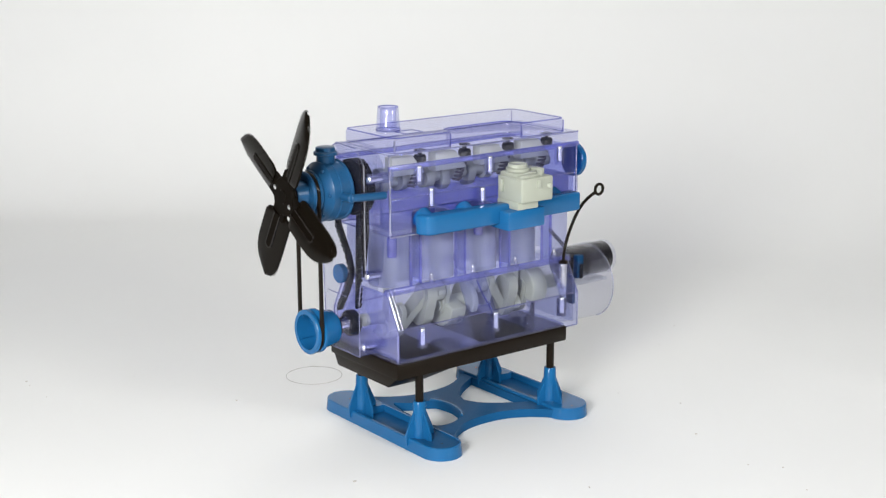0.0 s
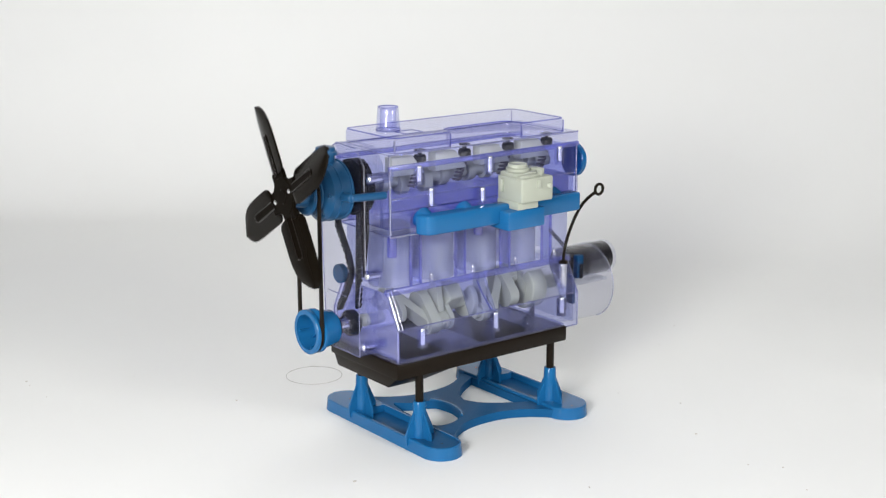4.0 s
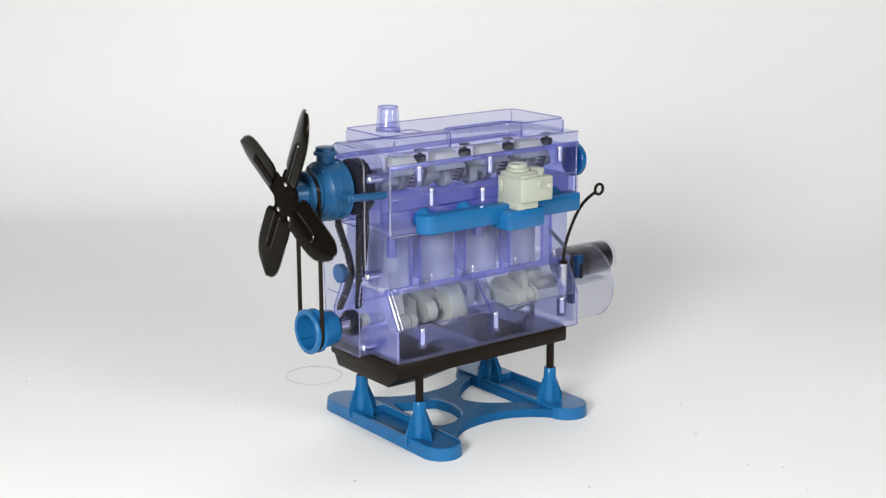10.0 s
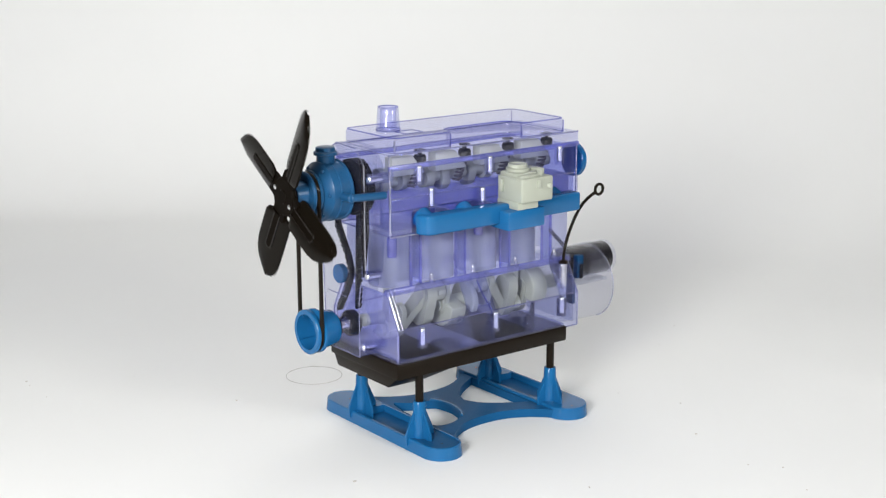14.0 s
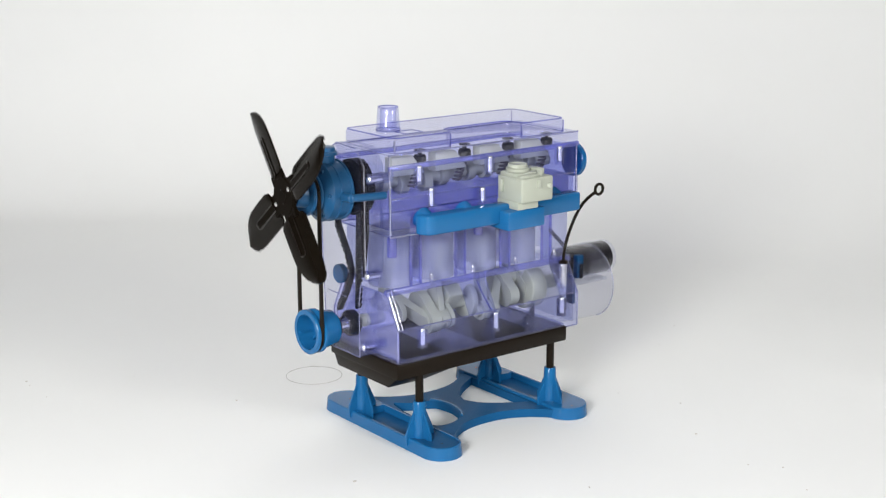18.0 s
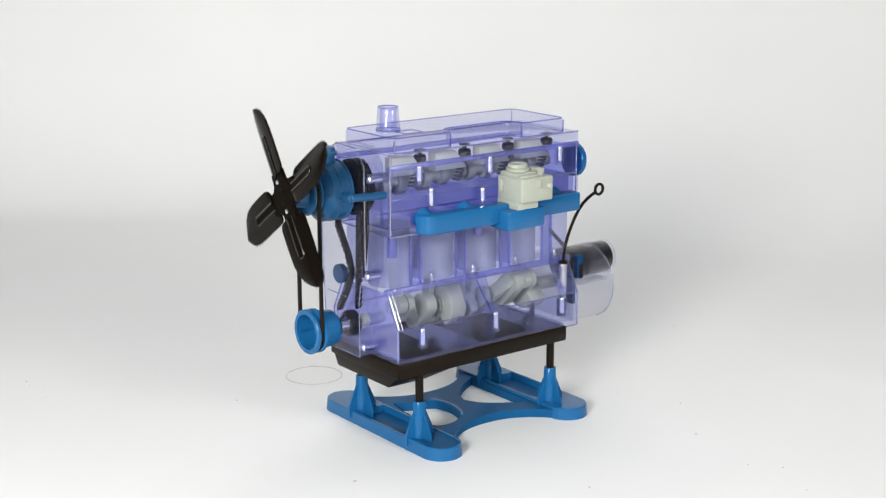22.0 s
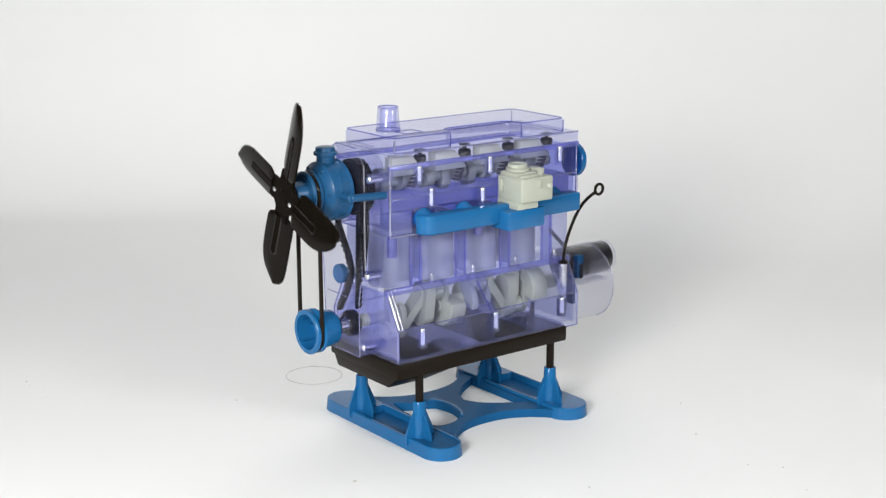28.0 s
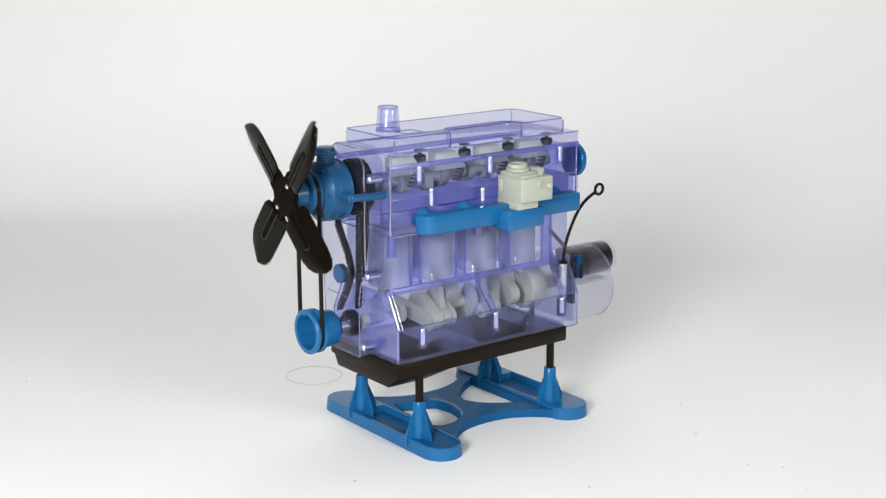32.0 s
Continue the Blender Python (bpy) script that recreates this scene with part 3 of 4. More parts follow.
def timing_cover():
    bm = bm_new()
    prism(bm, [(-31, 231), (-31, 150), (-24, 138), (-21, 124), (-21, 78), (17, 78), (27, 100), (31, 200), (25, 230), (17, 239), (7, 245), (-20, 243.5)], "x", -20, -1.5, 2.0, 2)
    tc = part("timing_cover", bm, THIN, engine, "clear lilac timing cover")
    edge_bars("edge_bead", [((-19.6, -24, 138), (-19.6, -21, 124)), ((-19.6, -21, 124), (-19.6, -21, 79)), ((-19.6, -21, 78.6), (-19.6, 17, 78.6)), ((-19.4, -20, 243), (-19.4, 7, 244.4)), ((-19.4, 7, 244.4), (-19.4, 17, 238.6)), ((-19.6, 27, 101), (-19.6, 30.6, 199)), ((-19.0, 23, 124), (-19.0, -13, 123))], 0.5, tc, EDGE)
    bm = bm_new()
    prism(bm, [(-19.4, 232), (-12.0, 232), (-12.0, 178), (-16.2, 143), (-17.6, 143), (-19.4, 178)], "y", -25.6, -23.6, 0.6, 2)
    part("edge_strip", bm, BLADE, tc, "dark glossy strip along the cover edge")
    # added bars imitating the highlight on the cover's front corner
    edge_bars("edge_glint", [((-20.2, -31.0, 150), (-20.2, -31.0, 231)), ((-20.2, -31.0, 231), (-20.2, -22.5, 240.5))], 0.5, tc, SHINY)
    for y, z, x1 in ((-33.5, 221.0, 3), (-23.0, 86.5, 2), (-29.5, 145, -6)):
        bm = bm_new()
        pipe(bm, (-18, y, z), (x1, y, z), 4.2, 2.9, seg=18)
        boss = part("screw_boss", bm, NECK, tc)
        bm = bm_new()
        rod(bm, (-18.6, y, z), (-6, y, z), 2.8, seg=16, edge=0.8)
        part("screw", bm, CHROME, boss, "bright steel screw")
    bm = bm_new()
    lathe(bm, (-12, 0, CAM_Z), (-3, 0, CAM_Z), [(0, 0), (0, 6), (1, 6), (1, 19.5), (0, 20.5), (0.5, 22), (8.5, 22), (9, 20.5), (9, 0)], 48)
    part("cam_sprocket", bm, RUBBER, engine, "black toothed cam wheel", at=(-7, 0, CAM_Z))
    bm = bm_new()
    lathe(bm, (-17, 0, CRANK_Z), (-10, 0, CRANK_Z), [(0, 0), (0, 9.5), (1, 10.5), (6.5, 10.5), (7, 10), (7, 0)], 32)
    part("crank_sprocket", bm, RUBBER, engine, "black toothed crank wheel", at=(-8, 0, CRANK_Z))
    bm = bm_new()
    toothed_strand(bm, [(26.0, 200), (25.0, 176), (11.0, 153), (6.0, 140), (14, 122.5), (25, 106)], 2.4, 2.0, -1)
    part("timing_belt", bm, RUBBER, engine, "black toothed timing belt")
    bm = bm_new()
    toothed_strand(bm, [(-11, 232), (-5.8, 175), (-4.2, 130), (-3.2, 112)], 2.2, 2.0, 1)
    part("timing_belt", bm, RUBBER, engine, "black toothed timing belt")
    bm = bm_new()
    lathe(bm, (-13, 18.5, 136.5), (-7, 18.5, 136.5), [(0, 0), (0, 7), (0.6, 7.8), (5, 7.8), (5, 0)], 28)
    part("tensioner", bm, BLUE, engine, "blue round belt tensioner")


timing_cover()


def pump():
    bm = bm_new()
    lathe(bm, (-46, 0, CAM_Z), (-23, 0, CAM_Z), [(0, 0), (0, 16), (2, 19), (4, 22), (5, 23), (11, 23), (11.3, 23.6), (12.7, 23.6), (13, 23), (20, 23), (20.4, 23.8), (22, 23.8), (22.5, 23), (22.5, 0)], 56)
    pm = part("water_pump", bm, SHADED_TEAL, engine, "round blue plastic water pump housing")
    bm = bm_new()
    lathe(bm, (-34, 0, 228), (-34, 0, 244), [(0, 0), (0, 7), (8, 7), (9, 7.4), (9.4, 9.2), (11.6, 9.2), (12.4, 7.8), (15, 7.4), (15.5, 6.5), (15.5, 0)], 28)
    part("pump_cap", bm, SHADED_TEAL, pm)
    bm = bm_new()
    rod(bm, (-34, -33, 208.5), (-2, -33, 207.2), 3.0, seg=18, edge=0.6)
    part("hose_stub", bm, SHADED_TEAL, pm)
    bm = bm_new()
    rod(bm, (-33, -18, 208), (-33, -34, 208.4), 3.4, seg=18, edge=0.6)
    part("hose_elbow", bm, SHADED_TEAL, pm)
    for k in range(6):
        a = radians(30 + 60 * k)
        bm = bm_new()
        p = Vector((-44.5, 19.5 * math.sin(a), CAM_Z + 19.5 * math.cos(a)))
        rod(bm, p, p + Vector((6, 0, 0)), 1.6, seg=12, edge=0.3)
        part("pump_stud", bm, SHADED_TEAL, pm)
    bm = bm_new()
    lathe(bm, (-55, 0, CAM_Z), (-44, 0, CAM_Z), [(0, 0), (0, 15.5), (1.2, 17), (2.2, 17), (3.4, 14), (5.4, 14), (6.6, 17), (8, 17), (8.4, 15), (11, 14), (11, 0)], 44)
    part("fan_pulley", bm, SHADED_TEAL, engine, "blue grooved fan pulley", at=(-46, 0, CAM_Z))


pump()


def fan():
    hub_at = (-71.6, 0, CAM_Z)
    bm = bm_new()
    lathe(bm, (-73.4, 0, CAM_Z), (-65, 0, CAM_Z), [(0, 0), (0, 5), (0.6, 5.5), (0.8, 14.2), (1.6, 15.0), (3.6, 15.0), (4.4, 14.0), (5, 9), (8.4, 9), (8.4, 0)], 40)
    hub = part("fan", bm, BLADE, engine, "dark brown four-blade plastic fan", at=hub_at)
    bm = bm_new()
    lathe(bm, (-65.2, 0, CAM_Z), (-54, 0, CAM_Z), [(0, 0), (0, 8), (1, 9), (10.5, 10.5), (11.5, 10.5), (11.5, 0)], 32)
    part("shaft_cone", bm, SHADED_TEAL, hub, "blue plastic fan shaft", at=hub_at)
    pitch = radians(13)
    across = Vector((math.sin(pitch), math.cos(pitch), 0))
    out = Vector((-math.cos(pitch), math.sin(pitch), 0))
    # leading and trailing edge of a blade, by radius: square shoulders, a tight leading corner, a long round trailing one
    lead = [(17, 8.0), (18.5, 12.0), (22, 14.0), (34, 14.2), (48, 14.3), (58, 14.3), (65, 14.0), (70.4, 12.8), (73.8, 10.4), (75.4, 7.2)]
    trail = [(17, -9.0), (18.5, -12.4), (22, -14.0), (34, -14.0), (43, -13.9), (51, -13.4), (58.6, -11.6), (65.6, -8.0), (71, -2.8), (74.8, 2.8)]
    for q in range(4):
        turn = Matrix.Translation(hub_at) @ Matrix.Rotation(radians(-90 * q), 4, "X")
        bm = bm_new()
        faces = []
        for off in (-0.75, 0.75):
            rows = []
            for (ra, ua), (rb, ub) in zip(lead, trail):
                row = []
                for k in range(7):
                    s = k / 6
                    u = ua + (ub - ua) * s
                    r = ra + (rb - ra) * s
                    camber = 1.6 * (1 - (2 * s - 1) ** 2)
                    row.append(bm.verts.new(turn @ (u * across + Vector((0, 0, r)) + out * (off + camber - 1))))
                rows.append(row)
            for a, b in zip(rows, rows[1:]):
                for k in range(6):
                    bm.faces.new((a[k], a[k + 1], b[k + 1], b[k]))
            faces.append(rows)
        loops = []
        for rows in faces:
            loops.append(rows[0] + [r[-1] for r in rows[1:]] + rows[-1][-2::-1] + [r[0] for r in rows[-2:0:-1]])
        for k in range(len(loops[0])):
            n = (k + 1) % len(loops[0])
            bm.faces.new((loops[0][k], loops[0][n], loops[1][n], loops[1][k]))
        part("blade", bm, VANE, hub, "glossy brown-black swept blade", at=hub_at)
        # pressed groove: a raised rim round a long slot, on both sides
        bm = bm_new()
        slot = []
        for k in range(9):
            a = math.pi * k / 8
            slot.append((3.0 * math.cos(a), 47 + 3.0 * math.sin(a)))
        slot += [(-3.0, 17), (3.0, 17)]
        for side in (2.0, -0.2):
            pts = [turn @ (u * across + Vector((0, 0, r)) + out * (side - 0.6)) for u, r in slot]
            sweep(bm, pts, 0.8, 6, True)
        part("groove_rim", bm, GLINT, hub, at=hub_at)
        bm = bm_new()
        for side in (2.0, -0.2):
            lo = [bm.verts.new(turn @ (u * across + Vector((0, 0, r)) + out * (side - 0.95))) for u, r in slot]
            hi = [bm.verts.new(turn @ (u * across + Vector((0, 0, r)) + out * (side - 0.25))) for u, r in slot]
            bm.faces.new(lo[::-1])
            bm.faces.new(hi)
            for k in range(len(lo)):
                n = (k + 1) % len(lo)
                bm.faces.new((lo[k], lo[n], hi[n], hi[k]))
        part("groove", bm, BLADE, hub, at=hub_at)
        bm = bm_new()
        arm = [(-8.6, 8), (8.6, 8), (8.4, 15), (8.0, 20), (-8.0, 20), (-8.4, 15)]
        lo = [bm.verts.new(turn @ Vector((-0.7, u, r))) for u, r in arm]
        hi = [bm.verts.new(turn @ Vector((2.2, u, r))) for u, r in arm]
        bm.faces.new(lo[::-1])
        bm.faces.new(hi)
        for k in range(6):
            bm.faces.new((lo[k], lo[(k + 1) % 6], hi[(k + 1) % 6], hi[k]))
        part("blade_arm", bm, BLADE, hub, at=hub_at)
        if q % 2:
            continue
        bm = bm_new()
        lathe(bm, turn @ Vector((-2.6, 0, 12)), turn @ Vector((-0.4, 0, 12)), [(0, 0), (0.1, 1.3), (0.6, 1.9), (2.2, 2.1), (2.2, 0)], 14)
        part("bolt", bm, CHROME, hub, "small bright bolt head", at=hub_at)
    return hub


FAN = fan()


def crank_pulley():
    c = (-40, 0, CRANK_Z)
    bm = bm_new()
    prof = [(0, 14.0), (0, 17.2), (0.6, 17.7), (2.6, 17.7), (4.0, 15), (6.0, 15), (7.4, 17.4), (9.2, 17.4), (10.2, 15.6), (23, 13.8), (24, 13), (24, 0), (15, 0), (15, 12.6), (2, 14.0), (0, 14.0)]
    lathe(bm, (-55, 0, CRANK_Z), (-31, 0, CRANK_Z), prof, 44)
    pul = part("crank_pulley", bm, BLUE, engine, "blue grooved crank pulley cup", at=c)
    bm = bm_new()
    box(bm, -44, -39, -12.6, 12.6, CRANK_Z - 0.6, CRANK_Z + 0.6)
    part("spoke", bm, BLUE, pul, at=c)
    for k in range(4):
        bm = bm_new()
        box(bm, -53, -41, -0.5, 0.5, 12.2, 14.4)
        bmesh.ops.transform(bm, matrix=Matrix.Translation((0, 0, CRANK_Z)) @ Matrix.Rotation(radians(90 * k + 35), 4, "X"), verts=bm.verts)
        part("cup_vane", bm, BLUE, pul, at=c)
    bm = bm_new()
    rod(bm, (-31, 0, CRANK_Z), (-8, 0, CRANK_Z), 6.5, seg=24)
    part("shaft_collar", bm, CHROME, pul, "bright metal shaft", at=c)
    bm = bm_new()
    lathe(bm, (-30.5, 0, CRANK_Z), (-27, 0, CRANK_Z), [(0, 0), (0, 11), (2, 10.4), (3, 9), (3, 0)], 30)
    part("shaft_washer", bm, RUBBER, pul, "black washer behind the pulley", at=c)
    return pul


PULLEY = crank_pulley()


def v_belt():
    bm = bm_new()
    pts = []
    for k in range(13):
        a = math.pi * k / 12
        pts.append((-50.5, 15.2 * math.cos(a), CAM_Z + 15.2 * math.sin(a)))
    for k in range(13):
        a = math.pi + math.pi * k / 12
        pts.append((-50.5, 15.6 * math.cos(a), CRANK_Z + 15.6 * math.sin(a)))
    sweep(bm, pts, 1.7, 8, True)
    part("fan_belt", bm, BLACK, engine, "thin black fan belt loop")


v_belt()


def slab(bm, p, q, w, t):
    """A flat bar from p to q, w wide across the shaft and t thick along it, with round ends."""
    p, q = Vector(p), Vector(q)
    up = Vector((0, q.y - p.y, q.z - p.z)).normalized()
    side = Vector((0, -up.z, up.y))
    ring = []
    for k in range(13):
        a = math.pi * k / 12
        ring.append((q, side * math.cos(a) * w + up * math.sin(a) * w))
    for k in range(13):
        a = math.pi + math.pi * k / 12
        ring.append((p, side * math.cos(a) * w + up * math.sin(a) * w))
    for sx in (-t / 2, t / 2):
        vs = [bm.verts.new(c + o + Vector((sx, 0, 0))) for c, o in ring]
        bm.faces.new(vs if sx > 0 else vs[::-1])
        if sx < 0:
            first = vs
    for k in range(len(first)):
        n = (k + 1) % len(first)
        bm.faces.new((first[k], first[n], vs[n], vs[k]))
    return bm


def crankshaft():
    c = (0, 0, CRANK_Z)
    z0 = CRANK_Z
    bm = bm_new()
    rod(bm, (-6, 0, z0), (16, 0, z0), 5, seg=24)
    shaft = part("crankshaft", bm, GREY, engine, "light grey plastic crankshaft", at=c)
    bm = bm_new()
    rod(bm, (70, 0, z0), (106, 0, z0), 6, seg=24)
    part("main_journal", bm, GREY, shaft, at=c)
    bm = bm_new()
    rod(bm, (160, 0, z0), (200, 0, z0), 6, seg=24)
    part("main_journal", bm, GREY, shaft, at=c)
    sign = (-1, 1, 1, -1)
    for x, s in zip(BORES, sign):
        bm = bm_new()
        rod(bm, (x - 9, 0, z0 + s * THROW), (x + 9, 0, z0 + s * THROW), 5.1, seg=20, edge=0.4)
        part("crank_pin", bm, GREY, shaft, at=c)
    # a slim web at the first pin of a pair, a slanting bar across to a stout web at the second
    for i in (0, 2):
        a, b = BORES[i], BORES[i + 1]
        za, zb = z0 + sign[i] * THROW, z0 + sign[i + 1] * THROW
        bm = bm_new()
        slab(bm, (a + 8, 0, z0), (a + 8, 0, za), 8.0, 5.0)
        part("web", bm, GREY, shaft, at=c)
        bm = bm_new()
        slab(bm, (a + 9, 0, za), (b - 12, 0, zb), 5.6, 9.0)
        part("slanting_web", bm, GREY, shaft, at=c)
        bm = bm_new()
        slab(bm, (b - 9.8, 0, z0 - sign[i + 1] * 5), (b - 9.8, 0, zb), 9.6, 9.6)
        part("stout_web", bm, GREY, shaft, at=c)
        bm = bm_new()
        slab(bm, (b + 7.2, 0, z0), (b + 7.2, 0, zb), 8.6, 4.0)
        part("web", bm, GREY, shaft, at=c)
    # round counterweights on the far side of the pins
    for x0, x1, s, r in ((73, 88.5, 1, 18.5), (98, 104, -1, 15.5), (161, 177, -1, 18.5)):
        bm = bm_new()
        arc = []
        for k in range(21):
            a = math.pi * (-0.1 + 1.2 * k / 20)
            arc.append((r * math.cos(a), z0 - s * r * math.sin(a)))
        prism(bm, arc, "x", x0, x1, 1.4, 3)
        part("counterweight", bm, GREY, shaft, at=c)
    return shaft


CRANK = crankshaft()


def pistons():
    made, rods = [], []
    for x in BORES:
        bm = bm_new()
        lathe(bm, (x, 0, -8), (x, 0, 14), [(0, 14.5), (0, 16.4), (14, 16.4), (14, 15.6), (15.5, 15.6), (15.5, 16.4), (17.5, 16.4), (17.5, 15.6), (19, 15.6), (19, 16.4), (21.4, 16.4), (22, 15.8), (22, 0)], 36)
        made.append(part("piston", bm, GREY, engine, "light grey plastic piston", at=(x, 0, 0)))
        bm = bm_new()
        slab(bm, (x, 0, 5), (x, 0, ROD - 4), 4.3, 5.6)
        rr = part("connecting_rod", bm, GREY, engine, "light grey plastic connecting rod", at=(x, 0, 0))
        bm = bm_new()
        pipe(bm, (x - 4.5, 0, 0), (x + 4.5, 0, 0), 8.2, 5.2, seg=28)
        part("big_end", bm, GREY, rr, at=(x, 0, 0))
        bm = bm_new()
        box(bm, x - 4, x + 4, -9.5, 9.5, -2.2, 2.2, 0.5, 1)
        part("bearing_cap", bm, GREY, rr, at=(x, 0, 0))
        bm = bm_new()
        rod(bm, (x - 10, 0, ROD), (x + 10, 0, ROD), 3.5, seg=16)
        part("wrist_pin", bm, GREY, rr, at=(x, 0, 0))
        rods.append(rr)
    return made, rods


PISTONS, RODS = pistons()


def intake():
    bm = bm_new()
    prism(bm, [(22, -38), (22, -43), (26, -50), (31, -51.5), (183, -51.5), (183, -38)], "z", 174.0, 189.6, 2.2, 3)
    man = part("intake_manifold", bm, BLUE, engine, "blue plastic intake manifold bar")
    bm = bm_new()
    box(bm, 95.5, 134, -62.5, -38.5, 170, 185.6, 1.5, 2)
    part("carburettor_pad", bm, BLUE, man)
    for x in (32, 72, 124, 166):
        bm = bm_new()
        lathe(bm, (x, -33, 185.5), (x, -41, 183), [(0, 0), (0, 8.4), (1.5, 8.4), (8.5, 7), (8.5, 0)], 28)
        part("port", bm, BLUE, man)
    bm = bm_new()
    box(bm, 106, 139, -66, -35.8, 191.4, 211, 1.5, 3)
    carb = part("carburettor", bm, CREAM, engine, "cream plastic carburettor block")
    bm = bm_new()
    box(bm, 105.5, 127, -62, -36, 185.4, 192.4, 1.0, 2)
    part("carburettor_foot", bm, CREAM, carb)
    bm = bm_new()
    box(bm, 108, 133, -58, -36.5, 210.6, 214, 1.0, 2)
    part("top_plate", bm, CREAM, carb)
    bm = bm_new()
    lathe(bm, (120, -44, 213.6), (120, -44, 220.6), [(0, 0), (0, 9.6), (2.4, 9.6), (2.8, 8.8), (3.2, 7.9), (5.6, 7.7), (6.0, 7.2), (6.0, 6.4), (5.2, 6.0), (5.2, 0)], 36)
    part("choke_ring", bm, CREAM, carb)
    for x0, x1, y0, y1, z0, z1, nm in ((108, 127, -63, -58.6, 210.5, 213.2, "top_ridge"), (127.5, 132, -62, -58.6, 210.5, 215, "top_knob"), (131, 138.5, -56, -38, 210.5, 215.6, "top_lug"), (121.8, 125.6, -67.6, -65.6, 202.6, 209, "front_tab"), (103.4, 106.4, -44, -40, 198, 208.5, "side_tab")):
        bm = bm_new()
        box(bm, x0, x1, y0, y1, z0, z1, min(1.1, (x1 - x0) * 0.3, (y1 - y0) * 0.3), 2)
        part(nm, bm, CREAM, carb)
    bm = bm_new()
    lathe(bm, (134.6, -65.5, 203.4), (134.6, -69.5, 203.4), [(0, 0), (0, 2.2), (2.0, 2.2), (2.8, 1.6), (3.0, 0)], 18)
    part("mixture_screw", bm, CREAM, carb)


intake()


def rear_end():
    bm = bm_new()
    lathe(bm, (214, 8, 111.4), (268, 8, 110.4), [(0, 0), (0, 13.7), (0.6, 14.3), (51.5, 14.3), (52.5, 13.5), (52.5, 0)], 44)
    motor = part("starter_motor", bm, GLINT, engine, "black cylinder motor with a clear end cap")
    bm = bm_new()
    lathe(bm, (236, 8, 111), (269.5, 8, 110.3), [(0, 15.2), (32.4, 15.2), (33.4, 14.6), (33.4, 0)], 44)
    part("clear_cap", bm, GLASSY, motor, "clear end cap")
    bm = bm_new()
    box(bm, 204.5, 211.5, -26, -20, 106, 126.5, 1.0, 2)
    brk = part("motor_bracket", bm, DIMMED_BLUE, engine, "blue motor bracket, darkened as if dimmed by clear plastic before it")
    bm = bm_new()
    box(bm, 206.5, 209.8, -27.4, -25.6, 106, 119, 0.5, 1)
    part("bracket_slot", bm, RUBBER, brk)
    bm = bm_new()
    box(bm, 204, 208, -20, -12, 82, 108, 1.0, 2)
    part("bracket_leg", bm, DIMMED_BLUE, brk)
    bm = bm_new()
    prism(bm, [(-36, 104), (-4, 103), (-4, 105), (-36, 106)], "x", 190, 230)
    part("motor_shelf", bm, PALE, engine, "thin clear shelf under the motor")
    bm = bm_new()
    rod(bm, (194.1, 0, 146.9), (215.8, 0, 125.5), 1.8, seg=14, edge=0.3)
    part("rear_stay", bm, RUBBER, engine, "dark slanting stay behind the block")
    bm = bm_new()
    lathe(bm, (188, -4, 97), (238, -4, 95.5), [(0, 0), (0, 33), (49, 32.5), (50, 31.5), (50, 0)], 60)
    part("bell_housing", bm, GLASSY, engine, "pale clear round bell housing")
    bm = bm_new()
    lathe(bm, (209, -10, 208), (217, -10, 207.5), [(0, 0), (0, 13), (1, 14.2), (5, 14.2), (7, 12), (7.6, 0)], 36)
    part("rear_cap", bm, BLUE, engine, "round blue cap")
    bm = bm_new()
    pts = [(176.7, -38, 127), (177.2, -38, 134.7), (178.2, -38, 140.5), (180.1, -38, 146.5), (182.4, -38, 152.6), (185.6, -38, 158.9), (189.2, -38, 165.4), (193.6, -38, 171.4), (198.2, -38, 176), (203.1, -38, 179.5), (207.4, -38, 181.6), (211.4, -38, 183.3)]
    sweep(bm, pts, 1.35, 10)
    loop = [(216 + 4.4 * math.cos(6.283185307 * k / 24), -38, 185.6 + 4.4 * math.sin(6.283185307 * k / 24)) for k in range(24)]
    sweep(bm, loop, 1.3, 8, True)
    dip = part("dipstick", bm, BLACK, engine, "bent black dipstick with a loop end")
    bm = bm_new()
    lathe(bm, (176.7, -38, 127), (176.7, -38, 130), [(0, 0), (0, 4.0), (1.2, 4.2), (2.4, 3.2), (3, 1.2)], 20)
    part("collar", bm, BLACK, dip)
    bm = bm_new()
    pipe(bm, (176.7, -38, 105), (176.7, -38, 127), 3.4, 2.4, seg=20)
    part("dipstick_tube", bm, SHINY, engine, "clear shiny tube under the dipstick")
    bm = bm_new()
    ring = [(237.5, -4 + 32.3 * math.cos(radians(60 + 3 * k)), 95.5 + 32.3 * math.sin(radians(60 + 3 * k))) for k in range(64)]
    sweep(bm, ring, 0.6, 6)
    part("housing_rim", bm, SHINY, engine, "clear rim of the bell housing")


rear_end()

# ---- small things on the paper ----
bm = bm_new()
sweep(bm, [(52 + 25.5 * math.cos(6.283185307 * k / 48), 161 + 25.5 * math.sin(6.283185307 * k / 48), 0.25) for k in range(48)], 0.22, 6, True)
tagged(part("thin_ring", bm, PENCIL, None), "thin dark ring lying flat on the white paper", "ring")

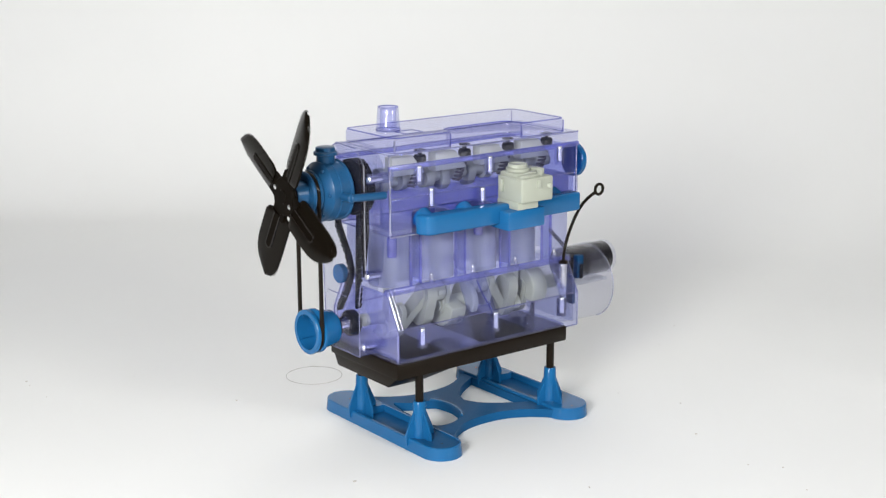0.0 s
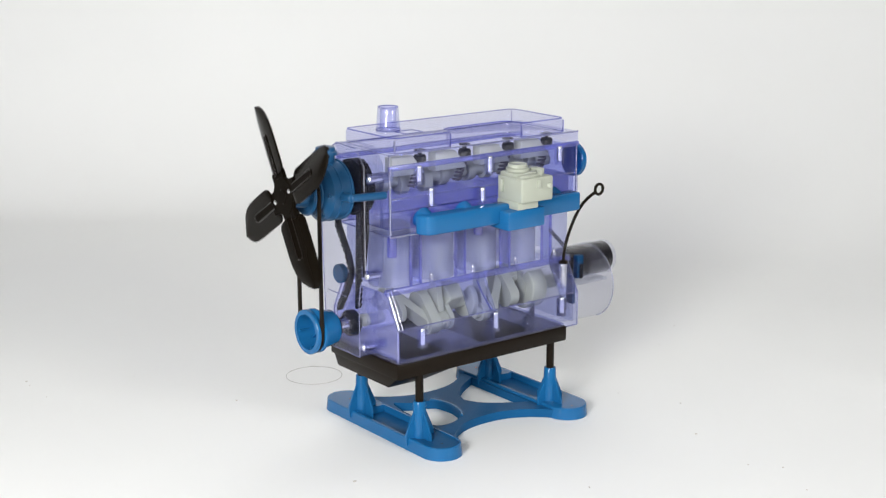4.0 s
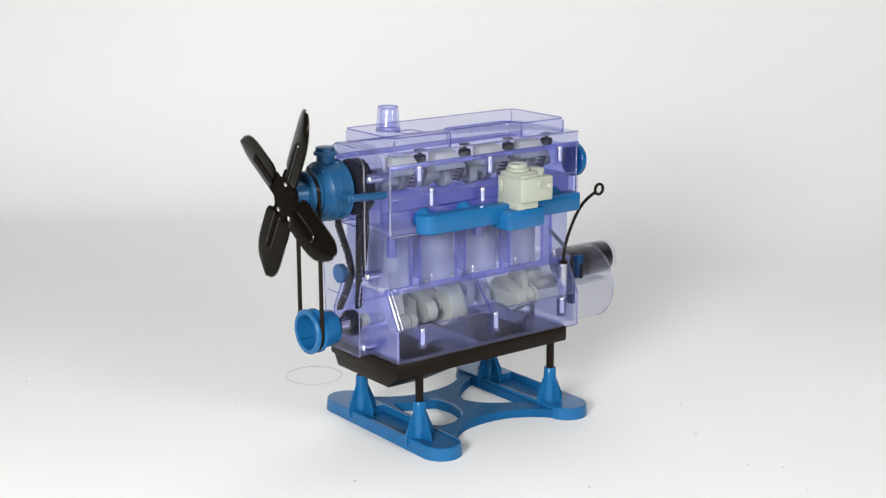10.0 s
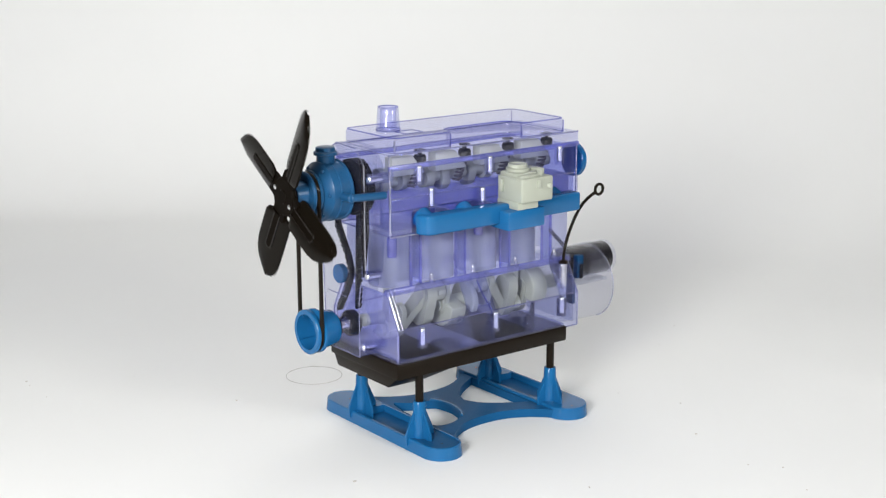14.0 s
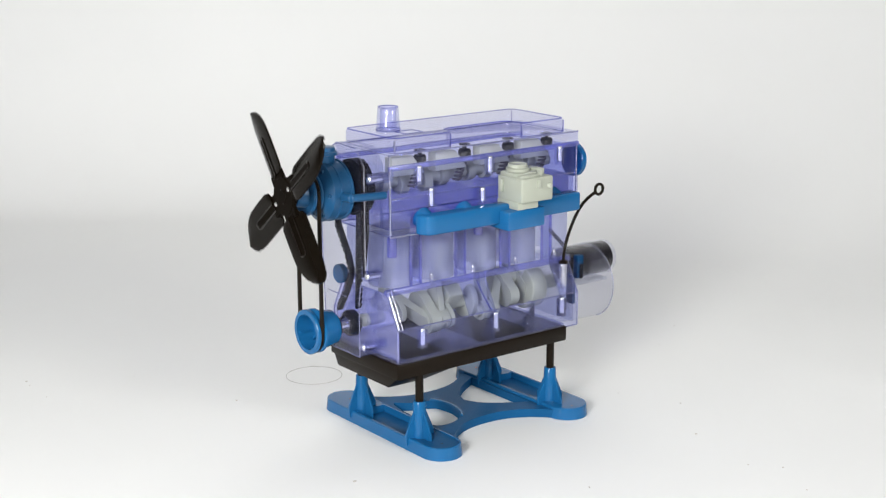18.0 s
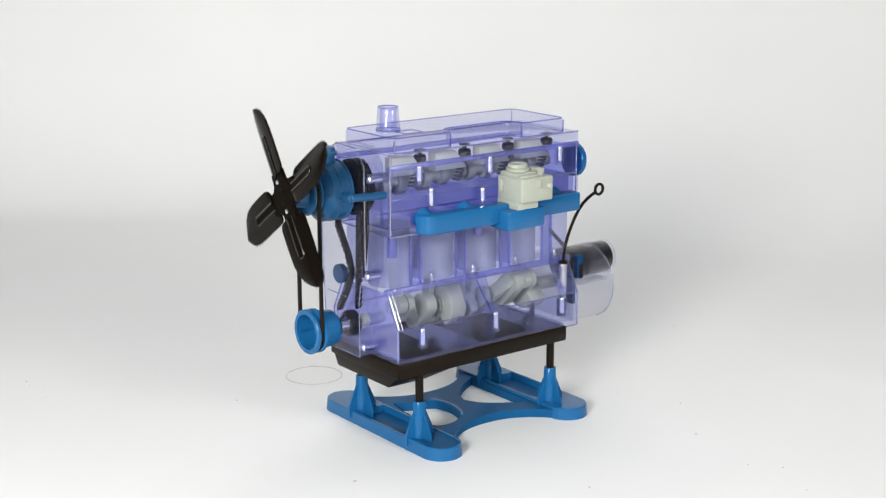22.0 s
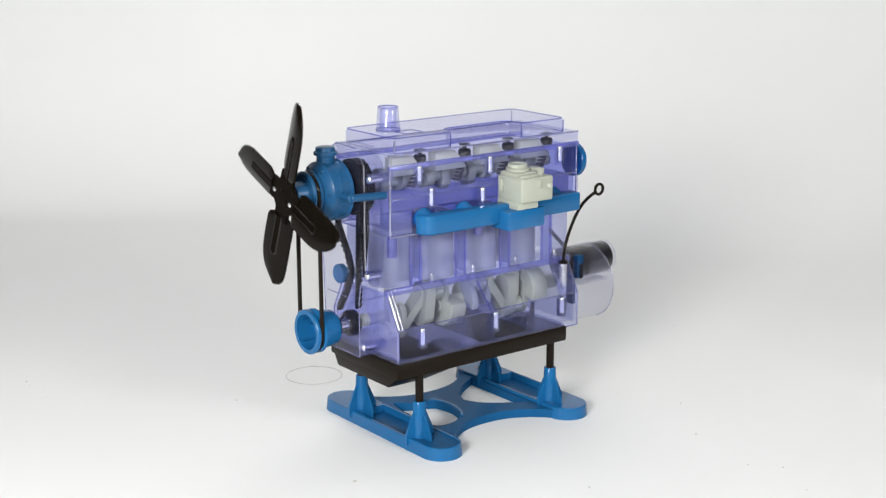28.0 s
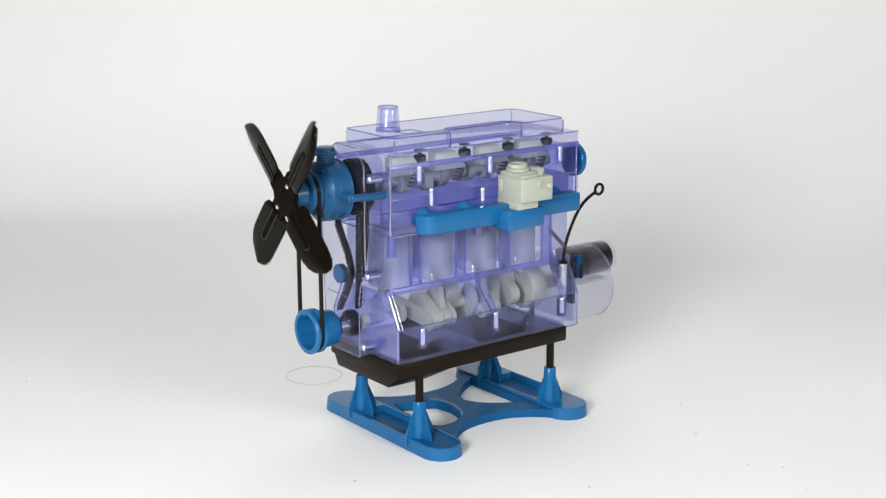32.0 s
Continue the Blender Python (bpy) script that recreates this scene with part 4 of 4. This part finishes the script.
CRUMBS = [(-164.0, 306.0, 1.6), (-166.0, 294.0, 1.2), (-166.0, 255.0, 1.0), (-81.0, 258.0, 1.3), (-39.0, 144.0, 1.9), (428.0, 68.0, 1.2), (369.0, 32.0, 1.1), (238.0, -46.0, 1.3), (262.0, -98.0, 1.6), (218.0, -157.0, 1.6), (218.0, -247.0, 1.6), (201.0, -227.0, 1.3), (-58.0, -68.0, 2.2), (74.0, -184.0, 1.6), (198.0, -286.0, 1.2), (-62.0, 302.0, 0.9)]
for n, (x, y, s) in enumerate(CRUMBS):
    bm = bm_new()
    bmesh.ops.create_icosphere(bm, subdivisions=1, radius=s * 0.55, matrix=Matrix.Translation((x, y, s * 0.28)) @ Matrix.Rotation(n * 1.3, 4, "Z") @ Matrix.Diagonal((1.5, 0.8, 0.55, 1)))
    for v in bm.verts:
        v.co += Vector((noise.noise(v.co * 3), noise.noise(v.co * 3 + Vector((9, 0, 0))), 0)) * s * 0.2
    tagged(part("crumb", bm, DUST, None), "tiny grey-brown crumb on the white paper", "crumb", "crumbs on the paper")

# ---- what turns ----


def fan_angle(t):
    """Degrees the fan has turned by t seconds."""
    turned = (58.8, 203.3, 359.6, 506.8, 660.3, 813.7, 967.2, 1126.9, 1276.2, 1438.5, 1590.0, 1746.9, 1902.7, 2056.6, 2219.0, 2370.4, 2521.8, 2673.2, 2827.3, 2989.7, 3138.2, 3298.9, 3453.2, 3606.5, 3763.7, 3922.8, 4078.1, 4233.5, 4388.8, 4542.1, 4700.4, 4846.7, 4998.5)
    return float(np.interp(t, range(33), turned))


def crank_angle(t):
    """Degrees from the top that the two inner crank pins have turned."""
    return fan_angle(t) - 77.0


def motions():
    steps = [0.1 * k for k in range(321)]
    # the fan sits slightly skew on its shaft
    hub = Matrix.Translation(FAN.location + Vector((0.2, 0, 0)) * MM) @ Matrix.Rotation(radians(-2.0), 4, "Z")
    pulley = Matrix.Translation(PULLEY.location)
    shaft = Matrix.Translation(CRANK.location)
    walk(FAN, [(t, hub @ Matrix.Rotation(radians(-fan_angle(t)), 4, "X")) for t in steps])
    walk(PULLEY, [(t, pulley @ Matrix.Rotation(radians(-crank_angle(t)), 4, "X")) for t in steps])
    cams = Matrix.Translation(CAM.location)
    walk(CAM, [(t, cams @ Matrix.Rotation(radians(-0.5 * crank_angle(t)), 4, "X")) for t in steps])
    walk(CRANK, [(t, shaft @ Matrix.Rotation(radians(-crank_angle(t)), 4, "X")) for t in steps])
    for x, sign, piston, bar in zip(BORES, (-1, 1, 1, -1), PISTONS, RODS):
        up, tilt = [], []
        for t in steps:
            a = radians(crank_angle(t) + (0 if sign > 0 else 180))
            y, z = THROW * math.sin(a), CRANK_Z + THROW * math.cos(a)
            top = z + math.sqrt(ROD * ROD - y * y)
            lean = math.atan2(y, top - z)
            up.append((t, Matrix.Translation(Vector((x, 0, top)) * MM)))
            tilt.append((t, Matrix.Translation(Vector((x, y, z)) * MM) @ Matrix.Rotation(lean, 4, "X")))
        walk(piston, up)
        walk(bar, tilt)


motions()
